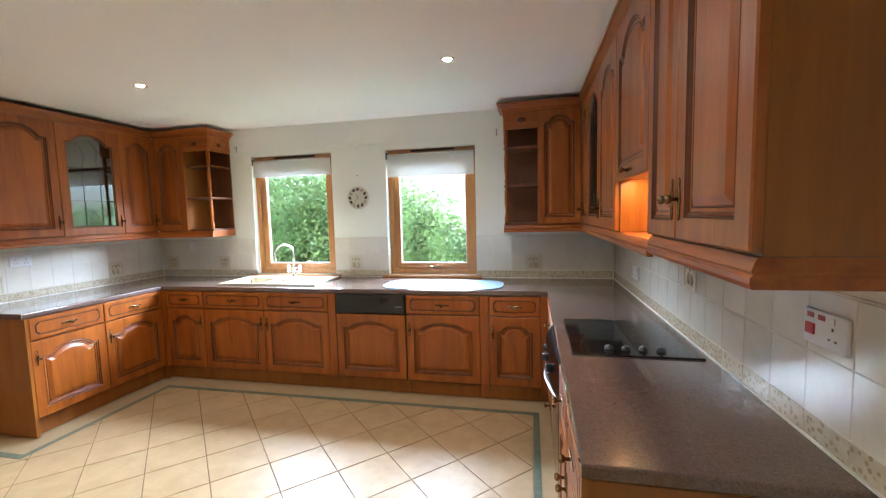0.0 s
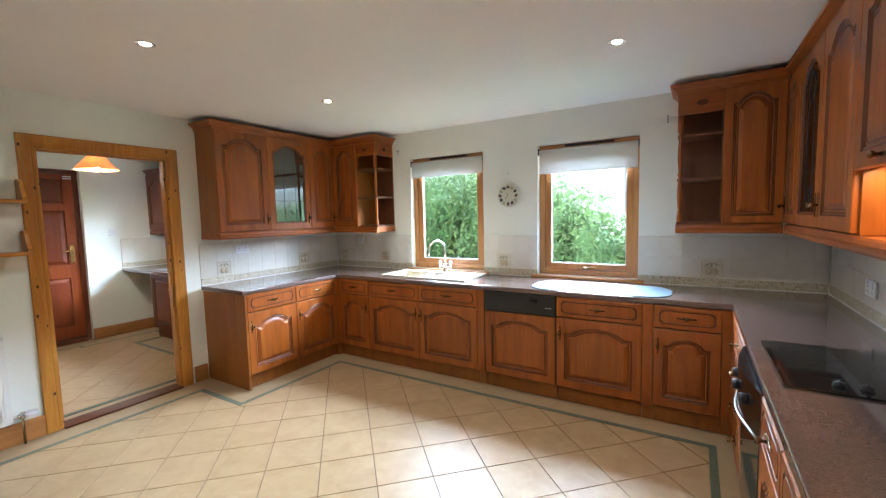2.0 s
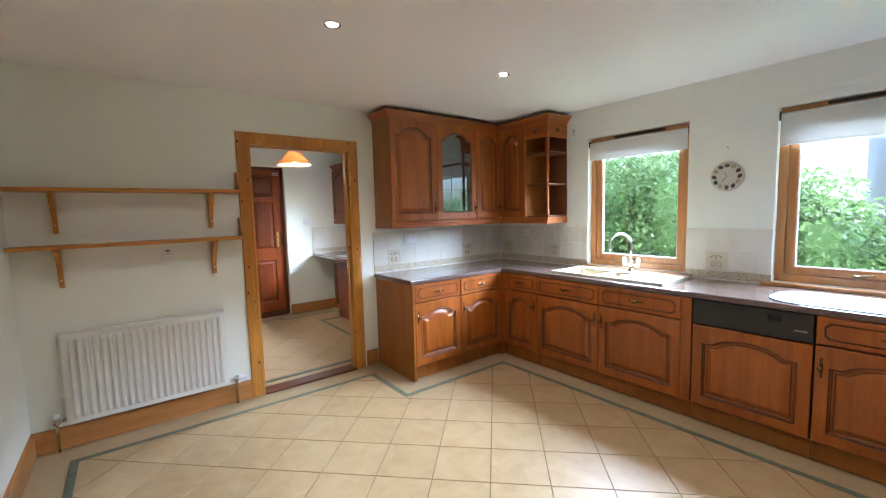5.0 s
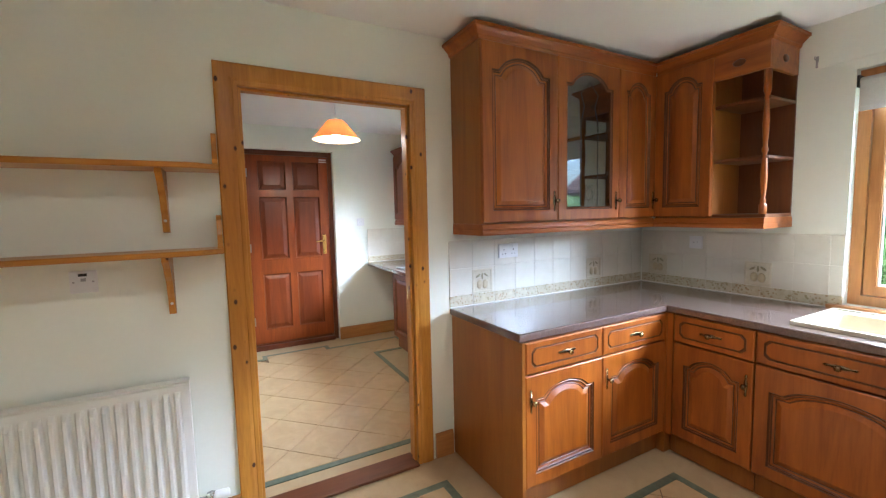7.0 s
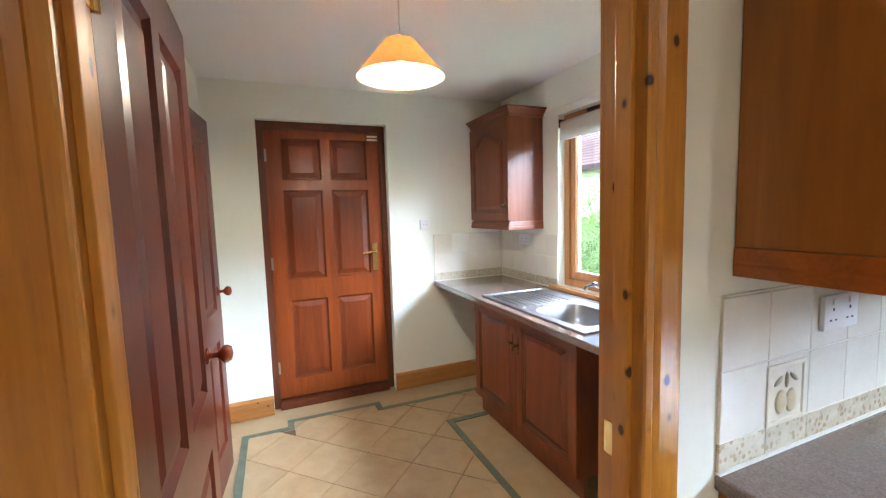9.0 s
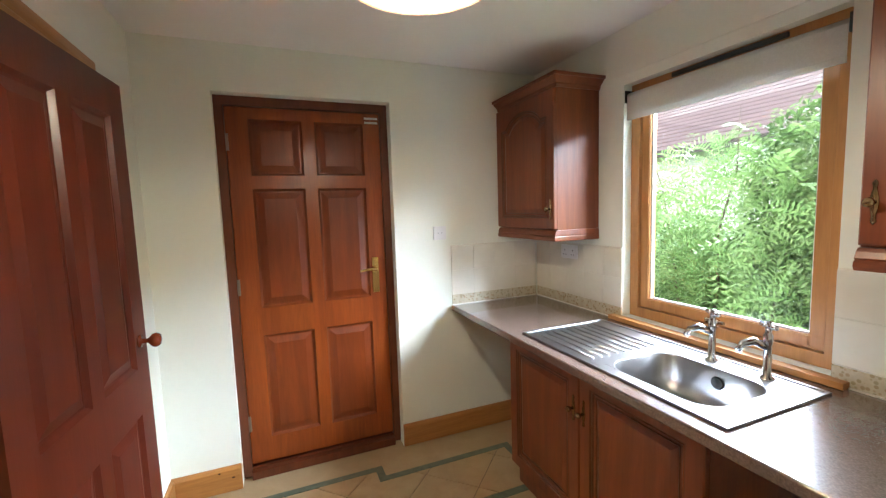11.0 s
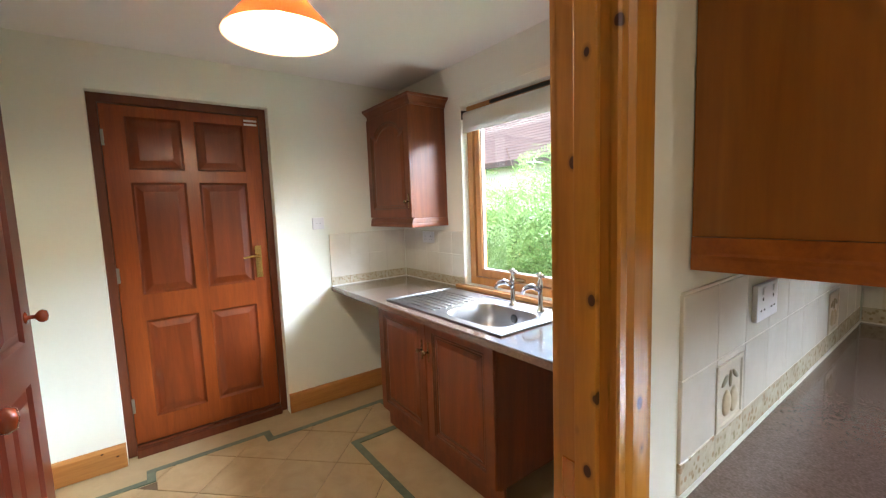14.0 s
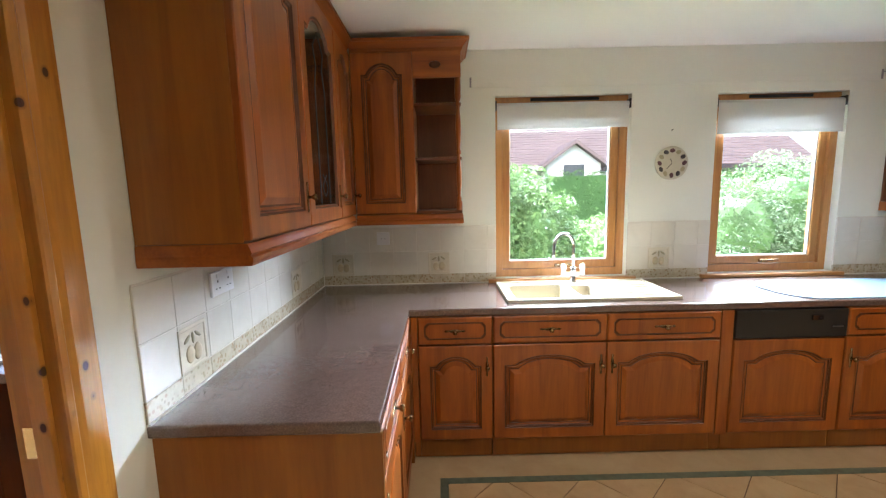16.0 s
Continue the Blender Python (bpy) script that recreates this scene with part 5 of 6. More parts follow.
for hx in HOOKS:
    hk = thing("blind_hook", "small metal hook on the wall beside cabinet", "hook", facing("south", hx[0], YN, hx[1]), "wall hooks")
    bm = boxes((-0.006, 0.006, -0.003, 0, -0.03, 0.03))
    tube(bm, [(0, -0.002, 0.01), (0, -0.03, 0.01), (0, -0.035, 0.025)], 0.003, 6)
    part("plate", bm, M_STEEL, hk)

# ---- lights ----
SPOT_PLACES = ((-3.07, 1.735), (-3.12, 3.01), (-1.027, 3.127), (-1.03, 1.75))
for k, (sx, sy) in enumerate(SPOT_PLACES):
    sp = thing("downlight", "recessed white downlight, lit", "light", pose(sx, sy, ZC), "downlights")
    bm = bmesh.new()
    lathe(bm, [(0.044, -0.0005), (0.044, -0.005), (0.036, -0.007), (0.027, -0.003), (0.025, -0.001)], 24)
    part("ring", bm, M_CHROME, sp, "", True)
    bm = bmesh.new()
    lathe(bm, [(0.0245, -0.0008), (0.0245, -0.004), (0.004, -0.0055)], 20)
    part("bulb", bm, M_BULB, sp, "glowing halogen bulb", True)
    lamp("downlight_lamp", "SPOT", pose(sx, sy, ZC - 0.012), SPOTS, (1.0, 0.89, 0.73), "", radius=0.025, cone=(radians(160), 1.0))

px, py = -5.62, 2.352
pend = thing("pendant_lamp", "terracotta cone pendant lamp, lit", "lamp", pose(px, py, 0))
bm = bmesh.new()
lathe(bm, [(0.175, 2.004), (0.174, 2.007), (0.06, 2.144), (0.058, 2.144), (0.171, 2.006), (0.175, 2.004)], 40, None, False)
part("shade", bm, [M_SHADE], pend, "", True)
bm = bmesh.new()
lathe(bm, [(0.1695, 2.0065), (0.0565, 2.1425)], 40, None, False)
part("shade_lining", bm, M_SHADEIN, pend, "pale cream lining", True)
# lampholder; its wide ring is added to cut the bulb's light on the ceiling
bm = bmesh.new()
lathe(bm, [(0.016, 2.1), (0.02, 2.104), (0.05, 2.126), (0.05, 2.13), (0.018, 2.132), (0.014, 2.165), (0.004, 2.17)], 20)
part("lampholder", bm, M_WPLAST, pend, "white lampholder with added ring blocking upward light", True)
bm = bmesh.new()
tube(bm, [(0, 0, 2.12), (0, 0, ZC - 0.02)], 0.003, 8)
part("cord", bm, M_WPLAST, pend)
bm = bmesh.new()
lathe(bm, [(0.045, ZC - 0.0005), (0.045, ZC - 0.012), (0.02, ZC - 0.024), (0.004, ZC - 0.026)], 20)
part("ceiling_rose", bm, M_WPLAST, pend, "", True)
bm = bmesh.new()
lathe(bm, [(0.004, 2.0), (0.02, 2.008), (0.029, 2.03), (0.024, 2.055), (0.013, 2.07), (0.013, 2.1)], 18)
part("bulb", bm, M_BULBP, pend, "glowing bulb", True)

niche = lamp("extractor_lamp", "AREA", look((CXR + 0.04, 2.47, 1.617), (CXR + 0.10, 2.47, 1.45)), HOOD, (1.0, 0.6, 0.22), "", size=(0.45, 0.05))

# ---- outside ----
M_HEDGE = leaf_mat("clipped_hedge_leaves", (0.08, 0.15, 0.05), (0.16, 0.26, 0.09), 0.6)
M_GRASS = plain("lawn", (0.07, 0.12, 0.03), 0.9, 0, 0.35, 6.0)
M_LAUREL = leaf_mat("glossy_shrub_leaves", (0.028, 0.055, 0.018), (0.15, 0.225, 0.075), 0.55)
M_FERNY = leaf_mat("feathery_tree_leaves", (0.11, 0.19, 0.06), (0.26, 0.38, 0.14), 0.45)
M_SILVER = leaf_mat("silvery_shrub_leaves", (0.07, 0.11, 0.055), (0.18, 0.23, 0.12), 0.6)
M_BARK = plain("bark", (0.1, 0.07, 0.05), 0.9, 0, 0.3, 30.0, 0.3)
M_ROOF = plain("red_brown_roof_tiles", (0.17, 0.125, 0.118), 0.85, 0, 0.2, 9.0)
M_RENDER = plain("white_wall_render", (0.75, 0.74, 0.7), 0.9, 0, 0.04, 10.0)
M_PANE = plain("dark_far_pane", (0.05, 0.06, 0.07), 0.1)
M_GUTTER = plain("dark_fascia", (0.05, 0.035, 0.035), 0.5)
tagged(part("ground", boxes((-200, 200, -160, 260, -0.5, -0.35)), M_GRASS), "green lawn of the back garden", "ground", "", "structure")


def leaf_cloud(name, blobs, count, size, mat, parent, seed, shape="oval", shell=0.75):
    """Many small bent leaves spread over the shells of uneven blobs (cx, cy, cz, rx, ry, rz)."""
    rng = np.random.default_rng(seed)
    vol = np.array([b[3] * b[4] + b[4] * b[5] + b[3] * b[5] for b in blobs])
    pick = rng.choice(len(blobs), count, p=vol / vol.sum())
    B = np.array(blobs)[pick]
    d = rng.normal(size=(count, 3))
    d /= np.linalg.norm(d, axis=1)[:, None]
    lump = 1 + 0.13 * np.sin(5 * d[:, 0] + 1.3 * seed) * np.cos(4 * d[:, 1]) + 0.1 * np.sin(9 * d[:, 2] + seed)
    r = (shell + (1 - shell) * rng.random(count) ** 0.5) * lump
    c = B[:, :3] + d * B[:, 3:] * r[:, None]
    along = rng.normal(size=(count, 3)) * 0.7 + d * np.array([1, 1, 0.2]) + np.array([0, 0, -0.35])
    along /= np.linalg.norm(along, axis=1)[:, None]
    side = np.cross(along, d + 0.6 * rng.normal(size=(count, 3)))
    side /= np.linalg.norm(side, axis=1)[:, None] + 1e-9
    up = np.cross(side, along)
    s = size * (0.65 + 0.7 * rng.random(count))[:, None]
    if shape == "oval":
        rows = [c - along * s * 0.5, c + side * s * 0.2 - along * s * 0.05, c + along * s * 0.5 - up * s * 0.08, c - side * s * 0.2 - along * s * 0.05]
        verts = np.stack(rows, 1).reshape(-1, 3)
        faces = np.arange(4 * count).reshape(-1, 4)
    else:
        rows, n = [], 9
        for k in range(n):
            t = (k + 0.5) / n
            mid = c + along * s * t - np.array([0, 0, 1]) * s * 0.45 * t * t
            w = s * 0.2 * (1 - 0.75 * abs(t - 0.35))
            for sg in (-1, 1):
                tip = mid + side * w * sg + along * w * 0.45
                rows += [mid - along * s * 0.012, (mid + tip) / 2 - along * s * 0.028, tip, (mid + tip) / 2 + along * s * 0.03]
        verts = np.stack(rows, 1).reshape(-1, 3)
        faces = np.arange(len(verts)).reshape(-1, 4)
    me = bpy.data.meshes.new(name)
    me.from_pydata(verts.tolist(), [], faces.tolist())
    me.materials.append(mat)
    ob = new(name, me)
    ob.parent = parent
    return ob


def shrub(name, label, category, blobs, count, size, mat, seed, stems, shape="oval", shell=0.6):
    s = thing(name, label, category)
    bm = bmesh.new()
    for p in stems:
        tube(bm, p, [(0.05 if shape == "oval" else 0.022) * (1 - 0.8 * k / (len(p) - 1)) for k in range(len(p))], 7)
    part("trunk", bm, M_BARK, s)
    leaf_cloud("crown", blobs, count, size, mat, s, seed, shape, shell)
    if shape == "oval":
        bm = bmesh.new()
        for cx, cy, cz, rx_, ry_, rz_ in blobs:
            got = bmesh.ops.create_icosphere(bm, subdivisions=3, radius=1.0)["verts"]
            for v in got:
                d = v.co.copy()
                k = 0.66 + 0.1 * noise.noise(d * 2.3 + Vector((cx, cy, cz))) + 0.06 * noise.noise(d * 6.0)
                v.co = Vector((cx + d.x * rx_ * k, cy + d.y * ry_ * k, cz + d.z * rz_ * k))
        part("inner_foliage", bm, M_HEDGE, s, "deep shaded inner leaves")
    return s


def stem(x, y, h, lean, seed):
    rng = random.Random(seed)
    return [(x + lean * t + rng.uniform(-0.1, 0.1) * t, y + rng.uniform(-0.2, 0.2) * t, -0.36 + (h + 0.36) * t) for t in (0, 0.25, 0.5, 0.75, 1.0)]


G = -0.35
shrub("rhododendron_bush", "dense green evergreen bush filling the window view", "bush", [(-4.3, 8.8, 1.1, 1.5, 1.2, 1.75), (-5.7, 8.2, 1.1, 1.3, 1.2, 1.8), (-3.05, 8.4, 0.85, 1.1, 0.9, 1.35), (-6.8, 7.6, 1.1, 1.3, 1.2, 1.8), (-2.3, 8.3, 0.6, 0.75, 0.7, 1.1), (-1.75, 8.7, 0.25, 0.6, 0.6, 0.95)], 64000, 0.095, M_LAUREL, 3, [stem(-4, 8.6, 1.6, 0.3, 1), stem(-5.4, 8.2, 1.8, -0.3, 2), stem(-3.0, 8.3, 1.3, 0.2, 3), stem(-6.6, 7.6, 2.0, 0.2, 9)])
shrub("low_shrub", "low mixed green shrubs in the border", "bush", [(-1.6, 10.2, 0.0, 1.2, 0.8, 0.75), (-0.2, 10.6, 0.1, 1.2, 0.9, 0.8), (0.3, 8.6, -0.05, 0.8, 0.7, 0.6)], 9000, 0.12, M_FERNY, 5, [stem(-1.6, 10.2, 0.4, 0.1, 4), stem(-0.2, 10.6, 0.5, 0.1, 5), stem(0.3, 8.6, 0.3, 0.1, 6)])
shrub("silvery_shrub", "pale silvery-green shrub in the garden", "bush", [(1.6, 9.2, 0.6, 1.1, 0.9, 1.1), (2.9, 9.6, 0.8, 1.2, 0.9, 1.3), (0.9, 8.4, 0.0, 0.6, 0.6, 0.6), (4.2, 9.2, 0.7, 1.2, 1.0, 1.2)], 24000, 0.075, M_SILVER, 7, [stem(1.6, 9.2, 1.0, 0.1, 7), stem(2.9, 9.6, 1.3, 0.1, 8), stem(0.9, 8.4, 0.3, 0, 12), stem(4.2, 9.2, 1.2, 0, 13)])
shrub("feathery_tree", "feathery green tree outside the utility window", "tree", [(-8.2, 6.9, 1.3, 1.3, 1.0, 1.0), (-7.2, 7.0, 1.0, 1.1, 0.9, 0.9), (-9.2, 7.4, 0.8, 1.2, 0.9, 1.0), (-8.0, 6.6, 0.2, 1.5, 0.8, 0.7), (-7.5, 7.3, 1.9, 0.8, 0.7, 0.6)], 1800, 0.42, M_FERNY, 11, [stem(-8.2, 7.0, 2.6, 0.3, 14), stem(-7.6, 7.1, 2.7, 0.4, 15), stem(-8.6, 7.1, 2.4, -0.5, 16)], "fern", 0.35)
shrub("flowering_shrub", "low green shrub with small leaves", "bush", [(-8.6, 7.8, 0.2, 2.2, 0.8, 1.0), (-10.4, 8.4, 0.6, 1.6, 0.8, 1.2)], 9000, 0.09, M_LAUREL, 13, [stem(-8.6, 7.8, 0.8, 0.2, 17), stem(-10.4, 8.4, 1.0, 0.2, 18)])

hedge = thing("clipped_hedge", "long clipped green hedge across the garden", "hedge")
# solid core in darker green: the hedge's inner shade put into its colour
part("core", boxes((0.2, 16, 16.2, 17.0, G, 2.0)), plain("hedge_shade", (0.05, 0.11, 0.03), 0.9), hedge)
rng = np.random.default_rng(4)
bl = [(x, 16.6, zc_, 0.75, 0.62, 0.6) for x in np.arange(0.6, 16, 0.8) for zc_ in (0.2, 1.0, 1.65)]
leaf_cloud("foliage", bl, 16000, 0.13, M_HEDGE, hedge, 21, "oval", 0.9)


def house(name, label, x0, x1, y0, y1, eaves, ridge, gable_x=None):
    """A bungalow: rendered walls, a pitched roof of overlapping tile courses, fascia and a front gable."""
    h = thing(name, label, "house")
    part("wall", boxes((x0, x1, y0, y1, G, eaves)), M_RENDER, h)
    ym = (y0 + y1) / 2
    n = 22
    bm = bmesh.new()
    for side in (-1, 1):
        for k in range(n):
            ya, yb = ym + side * (ym - y0 + 0.5) * (1 - k / n), ym + side * (ym - y0 + 0.5) * (1 - (k + 1) / n)
            za, zb = eaves - 0.15 + (ridge - eaves + 0.15) * k / n, eaves - 0.15 + (ridge - eaves + 0.15) * (k + 1) / n
            vs_ = [bm.verts.new(p) for p in ((x0 - 0.4, ya, za + 0.07), (x1 + 0.4, ya, za + 0.07), (x1 + 0.4, yb, zb + 0.03), (x0 - 0.4, yb, zb + 0.03), (x0 - 0.4, ya, za), (x1 + 0.4, ya, za))]
            bm.faces.new(vs_[:4])
            bm.faces.new((vs_[0], vs_[1], vs_[5], vs_[4]))
    part("roof", bm, M_ROOF, h, "red-brown pantiled roof")
    for gx in (x0, x1 - 0.3):
        bm = bmesh.new()
        loft(bm, [[(x, y0, eaves), (x, ym, ridge - 0.05), (x, y1, eaves)] for x in (gx, gx + 0.3)])
        part("gable_end", bm, M_RENDER, h)
    part("fascia", boxes((x0 - 0.4, x1 + 0.4, y0 - 0.56, y0 - 0.48, eaves - 0.32, eaves - 0.1)), M_GUTTER, h)
    if gable_x is not None:
        g0, g1, gy = gable_x - 1.3, gable_x + 1.3, y0 - 1.2
        bm = bmesh.new()
        loft(bm, [[(g0, y, G), (g1, y, G), (g1, y, eaves), (gable_x, y, eaves + 0.95), (g0, y, eaves)] for y in (gy, y0 + 2.0)])
        g = part("gable", bm, M_RENDER, h)
        bm = bmesh.new()
        for s in (-1, 1):
            loft(bm, [[(gable_x, y, eaves + 0.95), (gable_x, y, eaves + 1.13), (gable_x + s * 1.6, y, eaves + 0.0), (gable_x + s * 1.6, y, eaves - 0.18)] for y in (gy - 0.35, y0 + 2.6)])
        part("gable_roof", bm, M_ROOF, g)
        part("window", boxes((gable_x - 0.5, gable_x + 0.5, gy - 0.05, gy - 0.002, eaves - 1.0, eaves - 0.02)), M_PANE, g)
    return h


house("bungalow", "white neighbouring bungalow with brown tiled roof", -1.5, 15.0, 23.0, 31.0, 2.75, 5.9, 2.75)
house("white_house", "white rendered house beyond the garden", -9.4, -3.4, 21.0, 27.0, 4.6, 6.6)
house("roofed_house", "neighbouring house with red-brown tiled roof", -27.0, -10.2, 14.5, 22.0, 3.3, 6.5)

# ---- wall tiles ----
TP = 0.16


def prism(name, w, d, h, chamfer=0.0016):
    bm = bmesh.new()
    c = chamfer
    loft(bm, [[(0, 0, 0), (w, 0, 0), (w, 0, h), (0, 0, h)], [(0, -d + c, 0), (w, -d + c, 0), (w, -d + c, h), (0, -d + c, h)], [(c, -d, c), (w - c, -d, c), (w - c, -d, h - c), (c, -d, h - c)]])
    bmesh.ops.recalc_face_normals(bm, faces=bm.faces)
    me = bpy.data.meshes.new(name)
    bm.to_mesh(me)
    bm.free()
    return me


TILES = {}


def tile_piece(name, w, h, mat, parent, m):
    key = (name, round(w, 3), round(h, 3))
    if key not in TILES:
        TILES[key] = prism(name, w, 0.007, h)
        TILES[key].materials.append(mat)
    ob = new(name, TILES[key])
    ob.parent = parent
    ob.matrix_local = m
    return ob


def splashback(name, side, x, y, length, gaps, plaques, label, ztop=1.275):
    """Border course and two courses of tiles; gaps: stretches of its own x that a window takes up."""
    base = structure(name, boxes((0.002, length - 0.002, -0.0052, 0, CT + 0.001, ztop)) if not gaps else boxes(*[(a + 0.002, b - 0.002, -0.0052, 0, CT + 0.001, ztop) for a, b in gaps]), M_GROUT, label, "tiles")
    base.matrix_world = facing(side, x, y)
    for a, b in gaps or [(0, length)]:
        xx = a
        while xx < b - 0.012:
            w = min(TP, b - xx) - 0.0014
            tile_piece("border_tile", w, 0.062, M_BORDER, base, pose(xx, 0, CT + 0.006))
            for row in (0, 1):
                t_ = tile_piece("tile", w, TP - 0.0014, M_WTILE, base, pose(xx, 0, CT + 0.071 + row * TP))
            xx += TP
    part("sealant", boxes(*[(a, b, -0.012, -0.001, CT + 0.0005, CT + 0.006) for a, b in gaps or [(0, length)]]), M_MASTIC, base)
    for px_, pz in plaques:
        plaque(base, px_, pz)
    return base


def plaque(base, px_, pz):
    """A square picture tile: moulded rim, fruit and leaves in low relief."""
    s = 0.145
    bm = bmesh.new()
    loops = [[(px_ + d, y, pz + d), (px_ + s - d, y, pz + d), (px_ + s - d, y, pz + s - d), (px_ + d, y, pz + s - d)] for d, y in ((0, -0.0071), (0, -0.0105), (0.004, -0.0115), (0.01, -0.0115), (0.013, -0.0085))]
    loft(bm, loops)
    pl = part("picture_tile", bm, M_PLAQUE, base, "cream picture tile with fruit in relief")
    for dx, dz, r in ((-0.02, -0.02, 0.026), (0.02, -0.022, 0.026)):
        bm = bmesh.new()
        lathe(bm, [(r, 0), (r * 0.85, 0.004), (r * 0.4, 0.007), (0.002, 0.008)], 14, pose(px_ + s / 2 + dx, -0.0085, pz + s / 2 + dz, 90) @ Matrix.Diagonal((0.85, 1.15, 1, 1)))
        part("fruit", bm, M_FRUIT, pl, "", True)
    for dx, dz, rot in ((-0.03, 0.032, 30), (0.028, 0.034, -35), (0.0, 0.03, 90)):
        bm = bmesh.new()
        lathe(bm, [(0.02, 0), (0.016, 0.003), (0.002, 0.004)], 10, pose(px_ + s / 2 + dx, -0.0085, pz + s / 2 + dz, 90) @ pose(0, 0, 0, 0, 0, rot) @ Matrix.Diagonal((1, 0.35, 1, 1)))
        part("leaf", bm, M_LEAFR, pl, "", True)


PZ = CT + 0.071
W = lambda x: x - XL
splashback("splashback_north", "south", XL, YN, XR - XL, [(0.012, W(W1[0])), (W(W1[1]), W(W2[0])), (W(W2[1]), XR - XL - 0.012)], [(0.072, PZ), (0.725, PZ), (W(-2.325), PZ), (W(-0.60), PZ)], "cream glazed wall tiles with fruit border below windows")
splashback("splashback_west", "east", XL, 2.70, YN - 2.70 - 0.008, [], [(0.155, PZ), (1.115, PZ)], "cream glazed wall tiles with fruit border by doorway")
splashback("splashback_east", "west", XR, YN - 0.008, YN - 1.60, [], [(1.68, PZ + TP)], "cream glazed wall tiles with fruit border behind hob")
splashback("splashback_utility_west", "east", UX, 3.075, UN - 3.075 - 0.008, [], [], "cream glazed tiles above utility worktop", 1.275)
splashback("splashback_utility_north", "south", UX, UN, XL - WALL_T - UX, [(0.012, WU[0] - UX), (WU[1] - UX, XL - WALL_T - UX)], [], "cream glazed tiles beside utility window", 1.275)

# ---- floor: green border strips and diagonal tiles ----
SWD = 0.042


def runs(pts):
    """Cuts a centre line into butted pieces."""
    h = SWD / 2
    for i, ((xa, ya), (xb, yb)) in enumerate(zip(pts, pts[1:])):
        dx, dy = (xb > xa) - (xb < xa), (yb > ya) - (yb < ya)
        a, b = (xa - dx * h, ya - dy * h), (xb - dx * h, yb - dy * h)
        bm = bmesh.new()
        x0_, x1_ = sorted((a[0], b[0]))
        y0_, y1_ = sorted((a[1], b[1]))
        box(bm, x0_ - (h if dy else 0), x1_ + (h if dy else 0), y0_ - (h if dx else 0), y1_ + (h if dx else 0), -0.005, 0.0004)
        part("border_strip", bm, M_GREEN, floor, "narrow dark green border tiles")


KX0, KX1, KX2, KY0, KY1, KY2 = -4.32, -3.75, -0.52, 0.49, 2.52, 3.617
runs([(KX0, KY0), (KX0, KY1), (KX1, KY1), (KX1, KY2), (KX2, KY2), (KX2, KY0), (KX0, KY0)])
UA = [(-6.93, 1.58), (-6.93, 1.87), (-7.03, 1.87), (-7.03, 2.50), (-6.93, 2.50), (-6.93, 3.30), (-6.535, 3.30), (-6.535, 2.905), (-4.80, 2.905), (-4.80, 1.58), (-6.93, 1.58)]
runs(UA)


def clip(poly, axis, limit, keep_less):
    out = []
    for p, q in zip(poly, poly[1:] + poly[:1]):
        a, b = (p[axis] <= limit) == keep_less or p[axis] == limit, (q[axis] <= limit) == keep_less or q[axis] == limit
        if a:
            out.append(p)
        if a != b:
            t = (limit - p[axis]) / (q[axis] - p[axis])
            out.append(tuple(p[k] + t * (q[k] - p[k]) for k in (0, 1)))
    return out


def clip_box(poly, x0, x1, y0, y1):
    for axis, limit, less in ((0, x1, True), (0, x0, False), (1, y1, True), (1, y0, False)):
        if poly:
            poly = clip(poly, axis, limit, less)
    return poly


def area(poly):
    return abs(sum(p[0] * q[1] - q[0] * p[1] for p, q in zip(poly, poly[1:] + poly[:1]))) / 2 if len(poly) > 2 else 0


WHOLE = {}


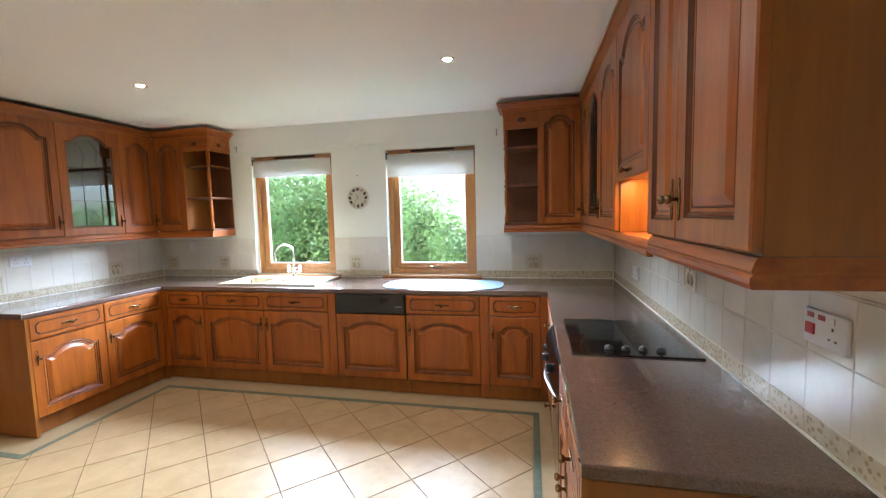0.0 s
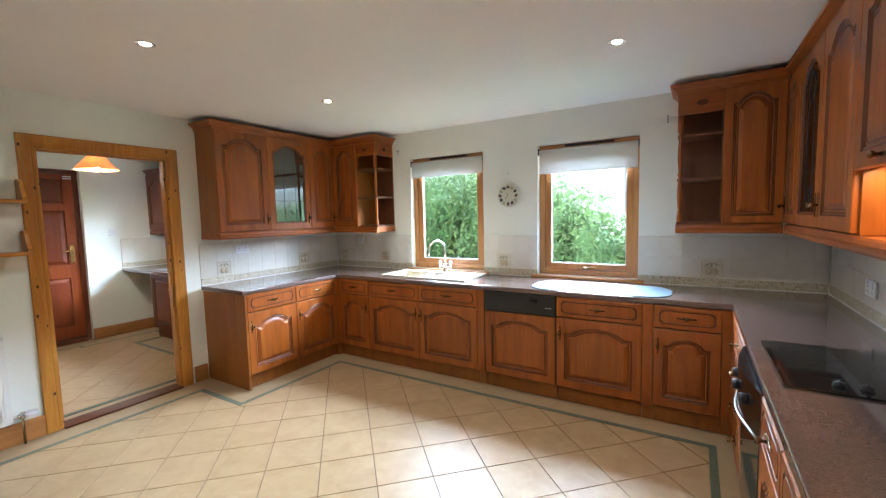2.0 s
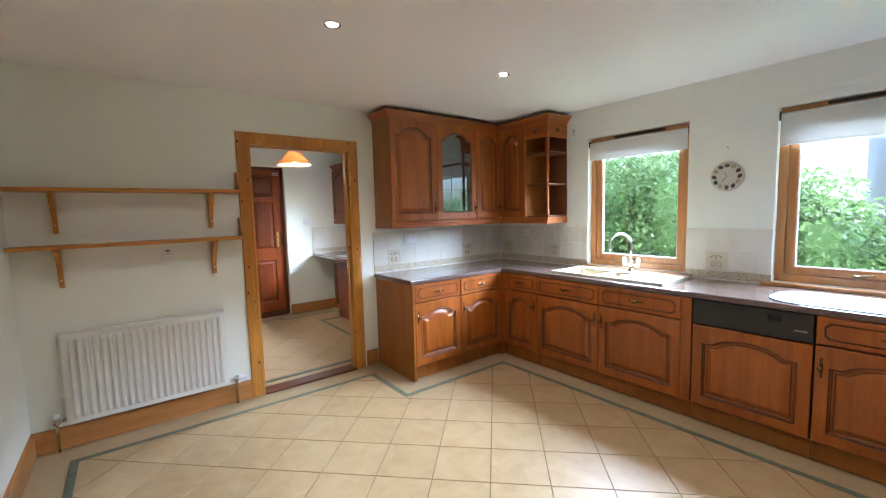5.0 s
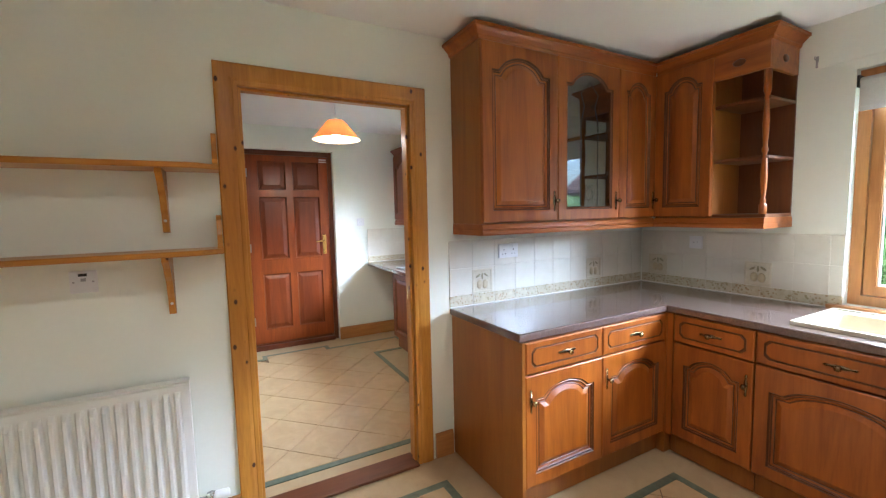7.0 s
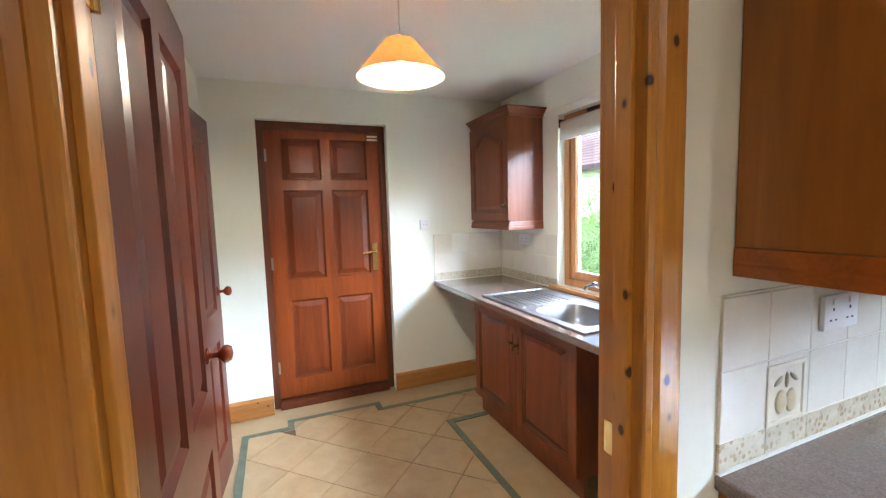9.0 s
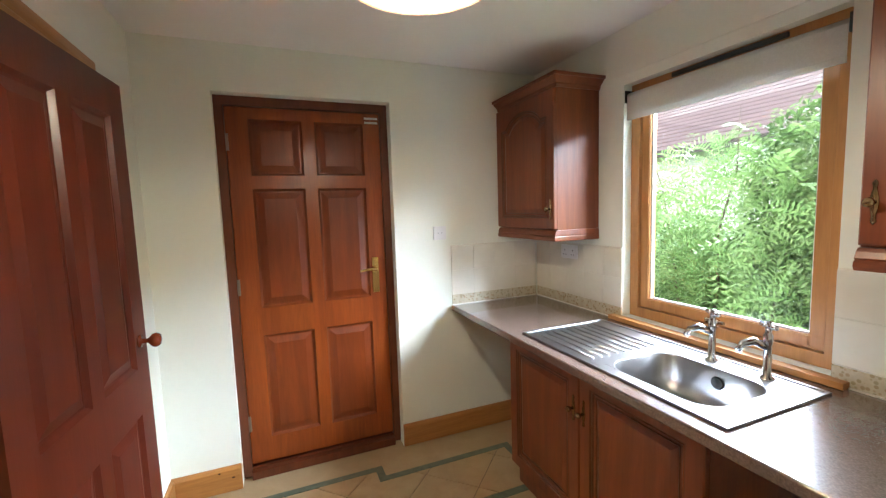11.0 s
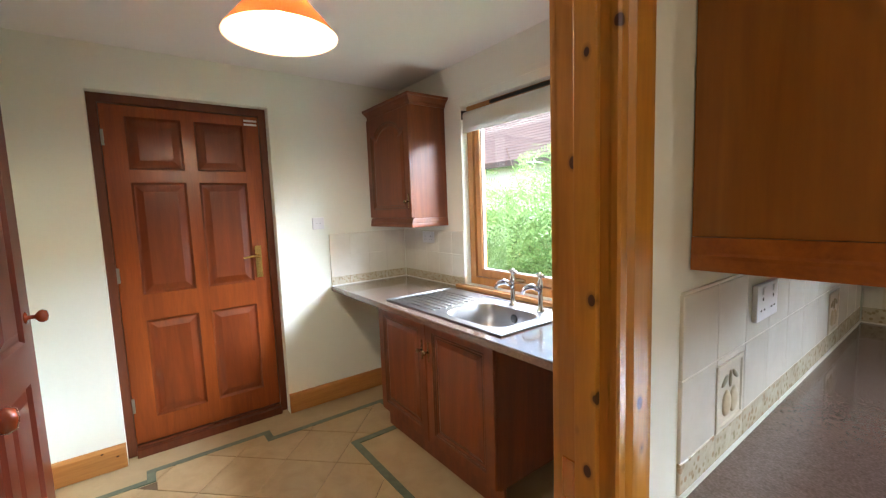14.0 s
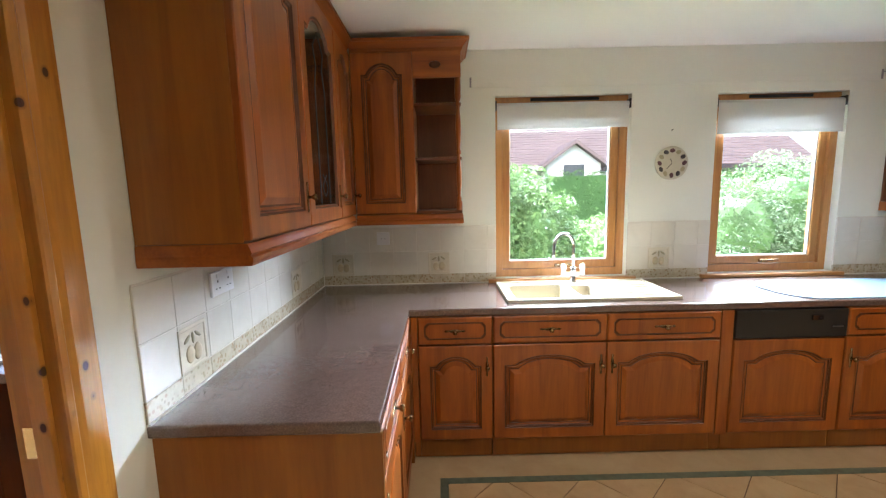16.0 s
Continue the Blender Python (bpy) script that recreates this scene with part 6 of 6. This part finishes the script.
def floor_tile(cx, cy, poly, full):
    if full and "tile" in WHOLE:
        me = WHOLE["tile"]
    else:
        bm = bmesh.new()
        top = [(x - cx, y - cy, 0.0) for x, y in poly]
        mx, my = sum(p[0] for p in top) / len(top), sum(p[1] for p in top) / len(top)
        inner = [(x + (mx - x) * 0.012, y + (my - y) * 0.012, 0.0012) for x, y, _ in top]
        loft(bm, [[(x, y, -0.005) for x, y, _ in top], top, inner], False, True)
        bmesh.ops.recalc_face_normals(bm, faces=bm.faces)
        me = bpy.data.meshes.new("floor_tile")
        bm.to_mesh(me)
        bm.free()
        me.materials.append(M_FTILE)
        if full:
            WHOLE["tile"] = me
    ob = new("floor_tile", me)
    ob.location = (cx, cy, 0)
    ob.parent = floor


def lay(node_x, node_y, hd, zones):
    """Lays square tiles on their corners; zones: boxes that the field fills, the first ones that hold a tile win."""
    g = 0.0034
    for i in range(-40, 40):
        for j in range(-40, 40):
            cx, cy = node_x + hd * (i - j), node_y + hd * (i + j) + hd
            r = hd - g
            poly = [(cx, cy - r), (cx + r, cy), (cx, cy + r), (cx - r, cy)]
            whole = area(poly)
            got = [clip_box(poly, *z) for z in zones]
            sizes = [area(p) for p in got]
            if max(sizes) > 0.999 * whole:
                floor_tile(cx, cy, poly, True)
            elif max(sizes) > 0.0004:
                best = sizes.index(max(sizes))
                rest = [k for k in range(len(zones)) if k != best and sizes[k] > 0.0004]
                floor_tile(cx, cy, got[best], False)
                for k in rest:
                    x0, x1, y0, y1 = zones[best]
                    for extra in (clip(got[k], 0, x0, True), clip(got[k], 1, y1, False)):
                        if area(extra) > 0.0004 and area(clip_box(extra, *zones[best])) < 1e-6:
                            floor_tile(cx, cy, extra, False)
                            break


h = SWD / 2 + 0.003
bm = boxes((KX0 + h, KX2 - h, KY0 + h, KY1 - h, -0.0058, -0.0035), (KX1 + h, KX2 - h, KY1 - h, KY2 - h, -0.0058, -0.0035), (-6.9, -4.83, 1.61, 2.87, -0.0058, -0.0035), (-7.0, -6.9, 1.9, 2.47, -0.0058, -0.0035), (-6.9, -6.57, 2.87, 3.27, -0.0058, -0.0035))
part("grout", bm, M_FGROUT, floor)
lay(-2.337, 2.062, 0.2245, [(KX1 + h, KX2 - h, KY0 + h, KY2 - h), (KX0 + h, KX2 - h, KY0 + h, KY1 - h)])
lay(-6.415, 2.285, 0.2235, [(-6.93 + h, -4.80 - h, 1.58 + h, 2.905 - h), (-6.93 + h, -6.535 - h, 1.58 + h, 3.30 - h), (-7.03 + h, -4.80 - h, 1.87 + h, 2.50 - h)])
